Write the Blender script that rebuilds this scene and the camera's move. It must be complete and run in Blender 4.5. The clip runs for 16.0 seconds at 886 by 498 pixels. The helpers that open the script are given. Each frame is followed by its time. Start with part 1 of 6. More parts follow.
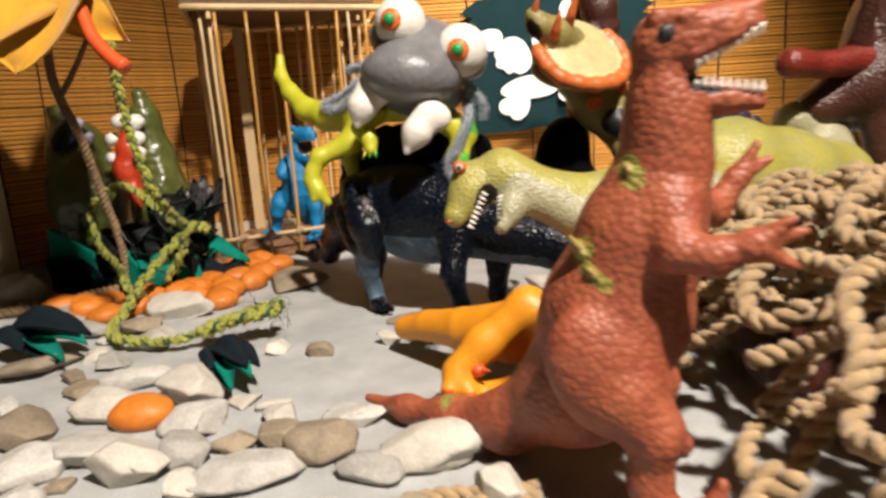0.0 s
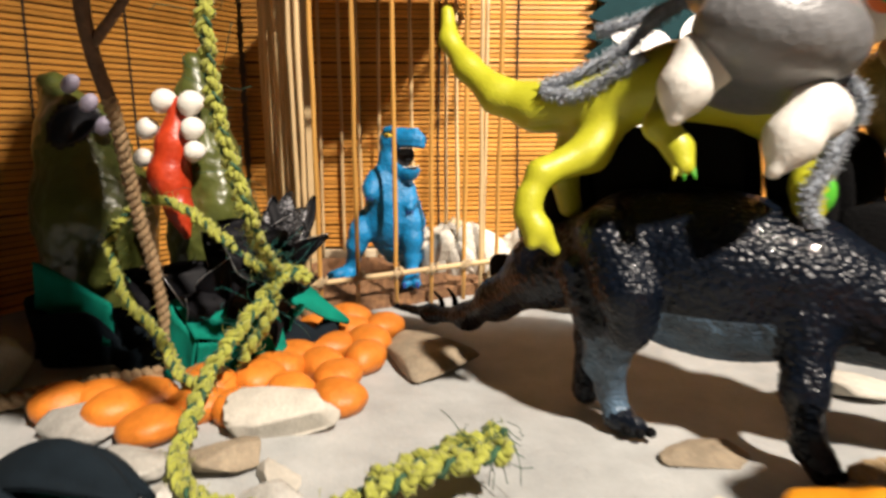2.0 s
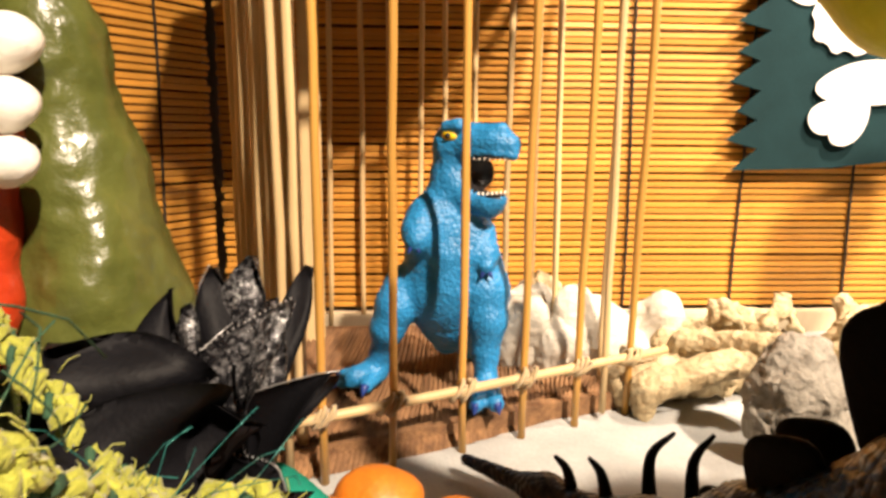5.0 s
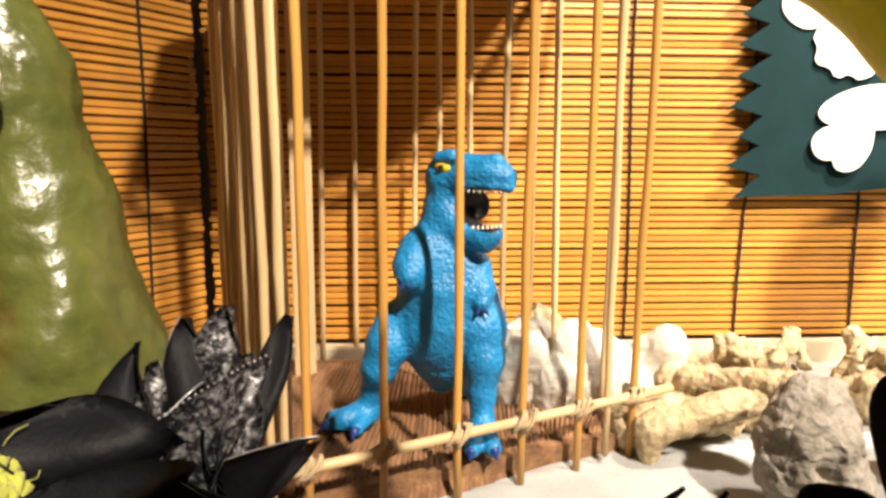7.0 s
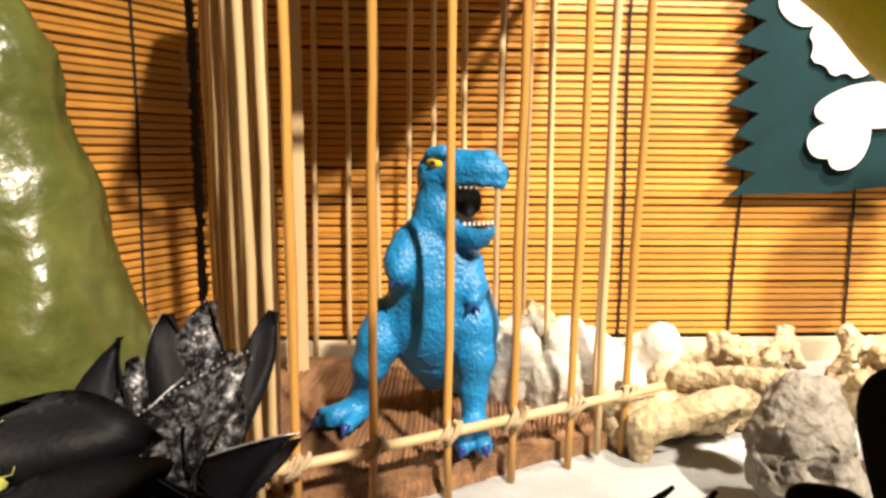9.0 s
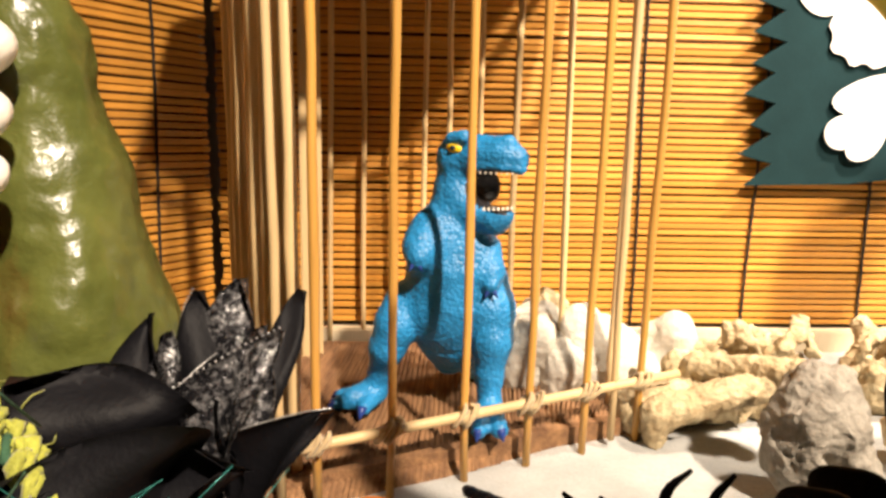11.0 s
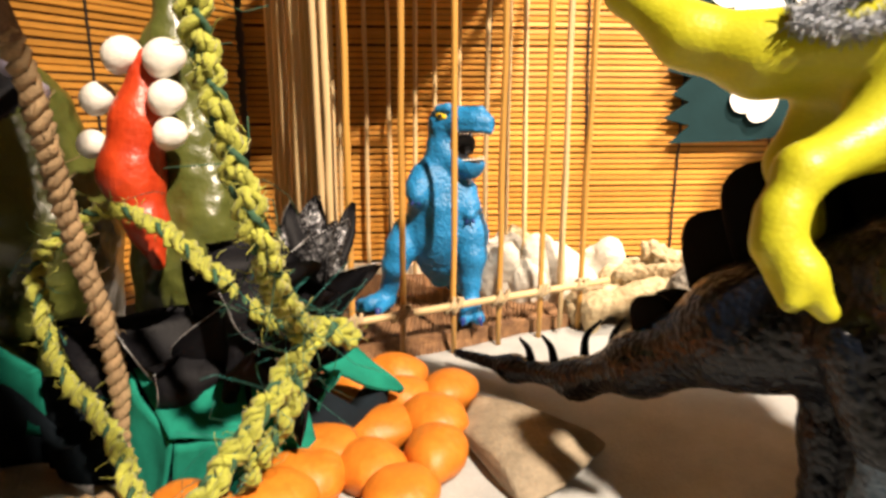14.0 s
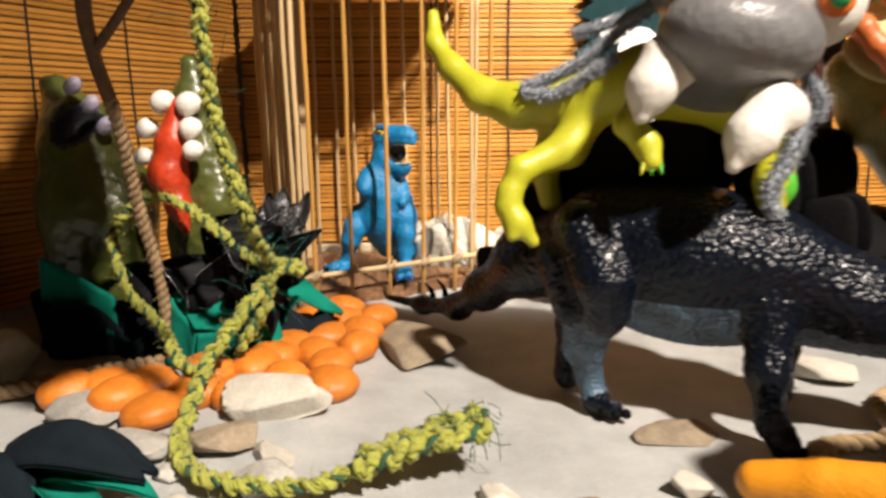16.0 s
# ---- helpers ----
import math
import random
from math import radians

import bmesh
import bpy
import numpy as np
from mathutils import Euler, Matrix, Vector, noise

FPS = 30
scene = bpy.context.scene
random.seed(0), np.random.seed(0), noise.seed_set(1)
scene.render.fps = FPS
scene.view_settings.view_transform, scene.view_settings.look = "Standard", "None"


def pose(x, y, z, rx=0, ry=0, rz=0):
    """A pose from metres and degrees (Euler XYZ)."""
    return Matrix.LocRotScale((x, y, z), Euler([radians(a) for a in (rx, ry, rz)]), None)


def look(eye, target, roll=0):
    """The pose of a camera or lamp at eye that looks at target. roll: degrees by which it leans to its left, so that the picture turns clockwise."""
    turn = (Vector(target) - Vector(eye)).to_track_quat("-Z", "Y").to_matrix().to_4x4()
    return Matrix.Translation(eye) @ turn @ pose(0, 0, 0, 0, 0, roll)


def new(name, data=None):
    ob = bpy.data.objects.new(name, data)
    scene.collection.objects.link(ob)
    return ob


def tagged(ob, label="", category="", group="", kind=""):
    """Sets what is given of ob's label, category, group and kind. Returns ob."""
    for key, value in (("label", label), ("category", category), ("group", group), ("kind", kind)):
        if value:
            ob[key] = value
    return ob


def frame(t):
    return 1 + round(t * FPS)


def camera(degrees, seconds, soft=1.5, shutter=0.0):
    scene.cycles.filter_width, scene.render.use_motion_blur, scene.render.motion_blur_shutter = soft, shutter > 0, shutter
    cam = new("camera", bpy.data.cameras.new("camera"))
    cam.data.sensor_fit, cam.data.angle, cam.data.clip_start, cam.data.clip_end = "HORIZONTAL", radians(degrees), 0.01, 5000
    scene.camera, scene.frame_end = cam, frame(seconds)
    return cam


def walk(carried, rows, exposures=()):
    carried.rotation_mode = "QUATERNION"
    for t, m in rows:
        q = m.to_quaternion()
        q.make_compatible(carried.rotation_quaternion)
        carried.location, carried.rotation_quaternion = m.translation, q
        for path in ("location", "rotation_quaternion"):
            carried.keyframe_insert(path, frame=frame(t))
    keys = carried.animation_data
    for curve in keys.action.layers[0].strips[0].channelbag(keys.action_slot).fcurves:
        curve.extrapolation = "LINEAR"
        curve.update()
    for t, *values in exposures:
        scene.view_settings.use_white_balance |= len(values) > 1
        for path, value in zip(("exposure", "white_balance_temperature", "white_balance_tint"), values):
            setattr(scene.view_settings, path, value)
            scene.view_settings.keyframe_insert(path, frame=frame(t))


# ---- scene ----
cam = camera(68.3, 16.0, soft=3.0, shutter=0.5)
PATH = [
    (0, (0.008, -0.011, 0.153), (-0.017, 1.941, -0.282), -3.5),
    (0.5, (-0.037, 0.038, 0.145), (0.013, 2.0, -0.24), -1.3),
    (1, (-0.081, 0.079, 0.147), (0.029, 2.044, -0.21), 0.7),
    (1.5, (-0.127, 0.128, 0.139), (-0.018, 2.087, -0.245), 0.8),
    (2, (-0.153, 0.196, 0.142), (-0.015, 2.154, -0.242), -0.2),
    (2.5, (-0.173, 0.252, 0.135), (0.024, 2.196, -0.293), 0.1),
    (3, (-0.184, 0.3, 0.124), (0.02, 2.25, -0.272), 0.4),
    (3.5, (-0.187, 0.339, 0.133), (-0.043, 2.294, -0.267), 0.0),
    (4, (-0.19, 0.372, 0.137), (-0.059, 2.323, -0.279), -0.3),
    (4.5, (-0.182, 0.388, 0.14), (-0.11, 2.344, -0.271), 0.9),
    (5, (-0.177, 0.428, 0.133), (-0.07, 2.394, -0.219), 0.5),
    (7.3, (-0.173, 0.443, 0.138), (-0.06, 2.418, -0.156), 0.2),
    (7.5, (-0.171, 0.444, 0.137), (-0.049, 2.417, -0.169), 0.4),
    (8, (-0.169, 0.442, 0.137), (-0.041, 2.415, -0.169), 0.5),
    (8.5, (-0.17, 0.443, 0.138), (-0.039, 2.414, -0.173), 0.5),
    (9, (-0.171, 0.443, 0.137), (-0.056, 2.417, -0.164), 0.5),
    (11.5, (-0.177, 0.44, 0.135), (-0.078, 2.408, -0.208), 1.2),
    (12, (-0.176, 0.428, 0.134), (-0.077, 2.394, -0.22), 0.4),
    (12.5, (-0.183, 0.41, 0.13), (-0.08, 2.373, -0.234), 0.6),
    (13, (-0.185, 0.388, 0.134), (-0.068, 2.348, -0.248), -0.4),
    (13.5, (-0.19, 0.364, 0.134), (-0.052, 2.32, -0.26), -0.5),
    (14, (-0.189, 0.335, 0.132), (-0.029, 2.288, -0.269), 0.0),
    (14.5, (-0.183, 0.303, 0.129), (-0.009, 2.251, -0.287), 0.1),
    (15, (-0.176, 0.267, 0.133), (0.045, 2.208, -0.298), -0.2),
    (15.5, (-0.171, 0.223, 0.135), (-0.001, 2.169, -0.291), -0.6),
    (16, (-0.147, 0.179, 0.144), (-0.011, 2.134, -0.255), -0.6),
]
# the clip's camera sets its own exposure and white balance on the way
EXPOSURES = [(0, -0.72, 6200, 12), (1.0, -0.68, 6250, 12), (1.5, -0.55, 6250, 11), (2.0, -0.35, 6300, 11), (2.5, -0.15, 6600, 13), (3.0, -0.05, 6800, 14), (4.0, 0.0, 7100, 14), (5.0, 0.0, 7300, 15), (7.5, 0.0, 6600, 11), (9.0, 0.0, 6600, 11),
             (11.5, 0.0, 7200, 14), (12.5, 0.0, 7300, 15), (14.0, 0.0, 7100, 14), (15.0, -0.15, 6500, 11), (15.5, -0.25, 6250, 10), (16.0, -0.38, 6350, 12)]
walk(cam, [(t, look(eye, target, roll)) for t, eye, target, roll in PATH], EXPOSURES)

# ---- light ----
world = bpy.data.worlds.new("room_air")
world.use_nodes = True
world.node_tree.nodes["Background"].inputs[0].default_value = (1.0, 0.82, 0.62, 1)
world.node_tree.nodes["Background"].inputs[1].default_value = 0.03
scene.world = world


def lamp(name, eye, target, watts, size, cone, blend, colour, label):
    data = bpy.data.lights.new(name, "SPOT")
    data.shadow_soft_size, data.energy, data.color = size, watts, colour
    data.spot_size, data.spot_blend = radians(cone), blend
    ob = new(name, data)
    ob.matrix_world = look(eye, target)
    return tagged(ob, label, "lamp")


lamp("desk_lamp_light", (0.354, -0.376, 1.21), (0.03, 0.42, 0.02), 285.0, 0.033, 47, 0.65, (1.0, 0.87, 0.72), "warm shaded desk lamp shining down on the toys")
lamp("wall_lamp_light", (0.21, 0.62, 0.60), (0.16, 0.858, 0.30), 48.0, 0.022, 84, 0.7, (1.0, 0.88, 0.74), "warm shaded lamp shining onto the bamboo blind")


# ---- materials ----
def material(name, base, rough=0.5, vary=0.25, size=0.01, bump=0.3, grain=0.0015, pattern="noise", metal=0.0, coat=0.0,
             second=None, share=0.5, sheen=0.0, stretch=(1, 1, 1), per_object=0.0, spec=0.5, sub=0.0):
    """A two-scale surface: stains of the given size, grain in relief; second is a colour mixed in by the stains."""
    m = bpy.data.materials.new(name)
    m.use_nodes = True
    nt = m.node_tree
    n, l = nt.nodes, nt.links
    b = n["Principled BSDF"]
    tc = n.new("ShaderNodeTexCoord")
    mp = n.new("ShaderNodeMapping")
    mp.inputs["Scale"].default_value = stretch
    l.new(tc.outputs["Object"], mp.inputs["Vector"])
    big = n.new("ShaderNodeTexNoise")
    big.inputs["Scale"].default_value = 1.0 / size
    big.inputs["Detail"].default_value = 5
    big.inputs["Roughness"].default_value = 0.62
    l.new(mp.outputs[0], big.inputs["Vector"])
    ramp = n.new("ShaderNodeValToRGB")
    ramp.color_ramp.elements[0].position, ramp.color_ramp.elements[1].position = max(0.0, share - 0.18), min(1.0, share + 0.18)
    other = second or tuple(c * (1 - vary) for c in base)
    ramp.color_ramp.elements[0].color = (*other, 1)
    ramp.color_ramp.elements[1].color = (*base, 1)
    l.new(big.outputs["Fac"], ramp.inputs[0])
    if pattern == "cells":
        fine = n.new("ShaderNodeTexVoronoi")
        fine.inputs["Scale"].default_value = 1.0 / grain
        height = fine.outputs["Distance"]
    else:
        fine = n.new("ShaderNodeTexNoise")
        fine.inputs["Scale"].default_value = 1.0 / grain
        fine.inputs["Detail"].default_value = 3
        height = fine.outputs["Fac"]
    l.new(mp.outputs[0], fine.inputs["Vector"])
    mix = n.new("ShaderNodeMix")
    mix.data_type, mix.blend_type = "RGBA", "MULTIPLY"
    mix.inputs["Factor"].default_value = vary
    l.new(ramp.outputs[0], mix.inputs["A"])
    tone = n.new("ShaderNodeMapRange")
    tone.inputs["From Min"].default_value, tone.inputs["From Max"].default_value = (0.25, 0.75) if pattern != "cells" else (0.9, 0.1)
    tone.inputs["To Min"].default_value = 0.45
    l.new(height, tone.inputs["Value"])
    l.new(tone.outputs[0], mix.inputs["B"])
    out = mix.outputs["Result"]
    if per_object:
        info = n.new("ShaderNodeObjectInfo")
        hsv = n.new("ShaderNodeHueSaturation")
        val = n.new("ShaderNodeMapRange")
        val.inputs["To Min"].default_value, val.inputs["To Max"].default_value = 1 - per_object, 1 + per_object
        l.new(info.outputs["Random"], val.inputs["Value"])
        l.new(val.outputs[0], hsv.inputs["Value"])
        l.new(out, hsv.inputs["Color"])
        out = hsv.outputs[0]
    l.new(out, b.inputs["Base Color"])
    bp = n.new("ShaderNodeBump")
    bp.inputs["Strength"].default_value, bp.inputs["Distance"].default_value = bump, grain * 0.6
    bp.invert = pattern == "cells"
    l.new(height, bp.inputs["Height"])
    l.new(bp.outputs[0], b.inputs["Normal"])
    rr = n.new("ShaderNodeMapRange")
    rr.inputs["To Min"].default_value, rr.inputs["To Max"].default_value = max(0.03, rough - 0.1), min(1.0, rough + 0.1)
    l.new(big.outputs["Fac"], rr.inputs["Value"])
    l.new(rr.outputs[0], b.inputs["Roughness"])
    b.inputs["Metallic"].default_value, b.inputs["Coat Weight"].default_value = metal, coat
    b.inputs["Sheen Weight"].default_value = sheen
    b.inputs["Specular IOR Level"].default_value = spec
    b.inputs["Subsurface Weight"].default_value = sub
    b.inputs["Subsurface Radius"].default_value = (0.002, 0.0012, 0.0008)
    return m


BLIND = material("honey_bamboo_slat", (0.72, 0.335, 0.060), 0.42, 0.35, 0.02, 0.25, 0.0012, stretch=(0.12, 1, 1), per_object=0.16)
BLINDBACK = material("dark_paper_backing", (0.12, 0.055, 0.018), 0.9, 0.3, 0.05, 0.1, 0.002)
CORD = material("black_cord", (0.02, 0.014, 0.010), 0.9, 0.3, 0.01, 0.4, 0.0008)
PALEWOOD = material("pale_bamboo", (0.72, 0.52, 0.27), 0.45, 0.25, 0.02, 0.25, 0.001, stretch=(1, 1, 0.08), per_object=0.12)
ORANGEWOOD = material("orange_bamboo", (0.62, 0.33, 0.08), 0.35, 0.25, 0.02, 0.2, 0.001, stretch=(1, 1, 0.08), coat=0.2, per_object=0.1)
POSTWOOD = material("pale_timber", (0.70, 0.58, 0.40), 0.6, 0.25, 0.03, 0.2, 0.0015, stretch=(1, 1, 0.1))
ROOFWOOD = material("brown_board", (0.16, 0.085, 0.035), 0.6, 0.35, 0.03, 0.2, 0.0015, stretch=(0.1, 1, 1))
TWINE = material("natural_twine", (0.62, 0.46, 0.25), 0.9, 0.4, 0.008, 0.6, 0.0009, sheen=0.3)
FIBRE = material("brown_palm_fibre", (0.36, 0.19, 0.085), 0.85, 0.6, 0.006, 0.9, 0.0010, stretch=(1, 0.10, 1), second=(0.12, 0.055, 0.025))
CLOTH = material("grey_linen_cloth", (0.46, 0.47, 0.46), 0.92, 0.28, 0.035, 0.6, 0.0014, sheen=0.25)
STONE = material("pale_grey_stone", (0.56, 0.54, 0.49), 0.8, 0.35, 0.012, 0.5, 0.0016, per_object=0.22)
GREYROCK = material("pitted_grey_rock", (0.36, 0.33, 0.28), 0.85, 0.5, 0.010, 0.9, 0.0020, second=(0.20, 0.175, 0.14), share=0.45)
TANSTONE = material("tan_slate", (0.36, 0.29, 0.20), 0.8, 0.4, 0.012, 0.6, 0.0016, per_object=0.2)
WHITESTONE = material("chalky_white_stone", (0.62, 0.58, 0.50), 0.75, 0.25, 0.012, 0.5, 0.0018, per_object=0.12)
ROOT = material("dried_root", (0.62, 0.51, 0.32), 0.78, 0.55, 0.009, 1.0, 0.0024, second=(0.34, 0.23, 0.11), share=0.47)
EGG = material("orange_clay", (0.72, 0.22, 0.022), 0.5, 0.22, 0.008, 0.25, 0.002, per_object=0.1, sub=0.05)
BLUE = material("blue_rubber", (0.010, 0.255, 0.58), 0.46, 0.32, 0.012, 0.45, 0.0016, "cells")
BLUEDARK = material("dark_blue_rubber", (0.015, 0.05, 0.26), 0.4, 0.3, 0.01, 0.3, 0.002)
MOUTH = material("black_mouth", (0.012, 0.012, 0.016), 0.5, 0.2, 0.01, 0.2, 0.002)
TOOTH = material("ivory_tooth", (0.80, 0.76, 0.66), 0.35, 0.1, 0.01, 0.1, 0.001)
YELLOWEYE = material("yellow_eye_paint", (0.85, 0.62, 0.02), 0.3, 0.1, 0.01, 0.1, 0.001)
RUST = material("rust_red_vinyl", (0.40, 0.115, 0.050), 0.52, 0.40, 0.012, 0.40, 0.0027, "cells", second=(0.27, 0.06, 0.03))
MOSS = material("moss_green_paint", (0.26, 0.30, 0.05), 0.5, 0.4, 0.003, 0.7, 0.0021, "cells", second=(0.36, 0.12, 0.05), share=0.45)
ORANGE = material("orange_yellow_vinyl", (0.80, 0.31, 0.012), 0.46, 0.16, 0.015, 0.18, 0.0016, "cells")
CLAW = material("red_orange_claw", (0.72, 0.10, 0.02), 0.4, 0.2, 0.01, 0.1, 0.001)
LIME = material("yellow_green_vinyl", (0.50, 0.50, 0.025), 0.42, 0.15, 0.02, 0.12, 0.0014, "cells")
GREENTIP = material("bright_green_paint", (0.10, 0.50, 0.04), 0.4, 0.2, 0.01, 0.1, 0.001)
FLUFF = material("blue_grey_chenille", (0.42, 0.47, 0.55), 0.95, 0.5, 0.004, 1.0, 0.0011, sheen=0.6)
GREY = material("grey_clay", (0.20, 0.20, 0.205), 0.38, 0.25, 0.018, 0.3, 0.004, coat=0.15)
WHITECLAY = material("white_clay", (0.82, 0.79, 0.72), 0.42, 0.12, 0.01, 0.25, 0.003)
IRIS = material("orange_clay_iris", (0.75, 0.16, 0.02), 0.45, 0.15, 0.006, 0.2, 0.002)
PUPIL = material("green_clay_pupil", (0.02, 0.33, 0.09), 0.45, 0.15, 0.006, 0.2, 0.002)
BLACK = material("glossy_black_vinyl", (0.004, 0.007, 0.014), 0.30, 0.4, 0.01, 0.55, 0.0026, "cells", coat=0.16, spec=0.22)
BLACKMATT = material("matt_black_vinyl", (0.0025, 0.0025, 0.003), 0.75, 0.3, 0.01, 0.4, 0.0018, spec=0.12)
SLATEBLUE = material("slate_blue_vinyl", (0.10, 0.17, 0.25), 0.42, 0.4, 0.012, 0.6, 0.002, "cells", second=(0.03, 0.045, 0.065), share=0.48)
OLIVE = material("olive_yellow_vinyl", (0.38, 0.34, 0.065), 0.38, 0.35, 0.014, 0.5, 0.0016, "cells", second=(0.30, 0.30, 0.12), share=0.42)
PALEBELLY = material("pale_olive_belly", (0.40, 0.38, 0.23), 0.4, 0.3, 0.012, 0.5, 0.0016, "cells")
PURPLE = material("dark_purple_sail", (0.035, 0.025, 0.06), 0.45, 0.4, 0.01, 0.5, 0.0016, "cells")
TRI = material("drab_olive_vinyl", (0.30, 0.25, 0.075), 0.45, 0.35, 0.012, 0.5, 0.0018, "cells", second=(0.19, 0.17, 0.05), share=0.42)
TRIPALE = material("pale_frill_vinyl", (0.62, 0.55, 0.27), 0.45, 0.25, 0.015, 0.4, 0.002)
TRIORANGE = material("orange_frill_edge", (0.70, 0.17, 0.035), 0.45, 0.25, 0.008, 0.3, 0.0016)
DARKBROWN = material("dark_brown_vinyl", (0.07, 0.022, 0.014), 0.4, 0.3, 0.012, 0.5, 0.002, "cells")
DARKRED = material("dark_red_vinyl", (0.20, 0.022, 0.012), 0.4, 0.3, 0.012, 0.5, 0.002, "cells")
POD = material("olive_clay", (0.105, 0.120, 0.028), 0.33, 0.3, 0.02, 0.25, 0.007, coat=0.2, second=(0.06, 0.072, 0.016))
REDCLAY = material("red_clay", (0.58, 0.055, 0.012), 0.4, 0.35, 0.012, 0.35, 0.004, second=(0.40, 0.03, 0.008))
LILAC = material("lilac_clay", (0.42, 0.38, 0.50), 0.5, 0.15, 0.01, 0.2, 0.003)
TEAL = material("teal_felt", (0.005, 0.23, 0.16), 0.95, 0.25, 0.012, 0.5, 0.0008, spec=0.15)
NAVY = material("blackish_felt", (0.010, 0.016, 0.022), 0.95, 0.3, 0.012, 0.5, 0.0008, spec=0.1)
SATIN = material("black_satin", (0.005, 0.005, 0.007), 0.62, 0.3, 0.02, 0.25, 0.0015, spec=0.16)
ORGANZA = material("silver_black_organza", (0.55, 0.55, 0.57), 0.25, 0.6, 0.0020, 1.0, 0.0008, metal=0.5, second=(0.020, 0.020, 0.024), share=0.64)
SILVER = material("silver_bead", (0.55, 0.55, 0.56), 0.35, 0.4, 0.002, 0.4, 0.0006, metal=0.7)
VINE = material("lime_raffia", (0.42, 0.44, 0.055), 0.7, 0.4, 0.006, 0.9, 0.0009, sheen=0.2)
VINEDARK = material("dark_green_yarn", (0.03, 0.10, 0.05), 0.85, 0.4, 0.006, 0.8, 0.0009)
BARK = material("brown_bark", (0.16, 0.085, 0.045), 0.85, 0.5, 0.006, 0.9, 0.0012)
ROPE = material("brown_rope", (0.36, 0.24, 0.125), 0.9, 0.45, 0.006, 0.9, 0.0009)
JUTE = material("jute_rope", (0.52, 0.36, 0.18), 0.9, 0.45, 0.008, 0.9, 0.0009, sheen=0.3)
TINSEL = material("tinsel_thread", (0.03, 0.22, 0.20), 0.3, 0.3, 0.01, 0.1, 0.001, metal=0.4)
GOLDFELT = material("golden_yellow_felt", (0.72, 0.36, 0.015), 0.9, 0.25, 0.03, 0.3, 0.0012, sheen=0.2)
BANNER = material("dark_teal_card", (0.010, 0.030, 0.034), 0.95, 0.25, 0.03, 0.2, 0.0012, spec=0.08)
PAPER = material("white_paper", (0.82, 0.81, 0.78), 0.8, 0.06, 0.03, 0.1, 0.0012)
PLASTER = material("dim_wall", (0.30, 0.26, 0.21), 0.9, 0.12, 0.2, 0.2, 0.004)
TABLE = material("wooden_table", (0.28, 0.16, 0.07), 0.5, 0.4, 0.06, 0.2, 0.002, stretch=(0.1, 1, 1))


# ---- builders ----
def finish(name, verts, faces, mats, index, smooth=True, base=(0, 0, 0), parent=None, label=""):
    me = bpy.data.meshes.new(name)
    me.from_pydata([tuple(np.subtract(v, base)) for v in verts], [], [tuple(int(i) for i in fc) for fc in faces])
    for m in mats:
        me.materials.append(m)
    if index is not None:
        me.polygons.foreach_set("material_index", np.asarray(index, np.int32))
    me.polygons.foreach_set("use_smooth", np.full(len(me.polygons), smooth, bool))
    me.update()
    ob = new(name, me)
    ob.location = base
    if parent is not None:
        ob.parent = parent
        ob.location = Vector(base) - parent.location
    if label:
        ob["label"] = label
    return ob


def part(name, bm, mat, parent, label="", smooth=True):
    """Links a bmesh, given in the parent's space, as one mesh under it."""
    me = bpy.data.meshes.new(name)
    bm.to_mesh(me)
    bm.free()
    me.materials.append(mat)
    me.polygons.foreach_set("use_smooth", np.full(len(me.polygons), smooth, bool))
    ob = new(name, me)
    ob.parent = parent
    if label:
        ob["label"] = label
    return ob


def empty(name, at, label, category, group="", kind=""):
    ob = new(name)
    ob.location = at
    ob.empty_display_size = 0.01
    return tagged(ob, label, category, group, kind)


def smooth_path(points, steps):
    """A Catmull-Rom curve through rows of numbers."""
    p = np.array(points, float)
    p = np.vstack([2 * p[0] - p[1], p, 2 * p[-1] - p[-2]])
    rows = []
    for i in range(1, len(p) - 2):
        for u in np.linspace(0, 1, steps, endpoint=False):
            a, b, c, d = p[i - 1], p[i], p[i + 1], p[i + 2]
            rows.append(0.5 * (2 * b + (c - a) * u + (2 * a - 5 * b + 4 * c - d) * u * u + (3 * b - a - 3 * c + d) * u ** 3))
    rows.append(p[-2])
    return np.array(rows)


def frames_along(path):
    d = np.gradient(path, axis=0)
    d /= np.linalg.norm(d, axis=1)[:, None] + 1e-9
    side = np.cross(d[0], (0.1, 0.2, 1.0))
    if np.linalg.norm(side) < 1e-3:
        side = np.cross(d[0], (1.0, 0, 0))
    sides = []
    for t in d:
        side = side - t * (side @ t)
        side /= np.linalg.norm(side) + 1e-9
        sides.append(side.copy())
    sides = np.array(sides)
    return d, sides, np.cross(d, sides)


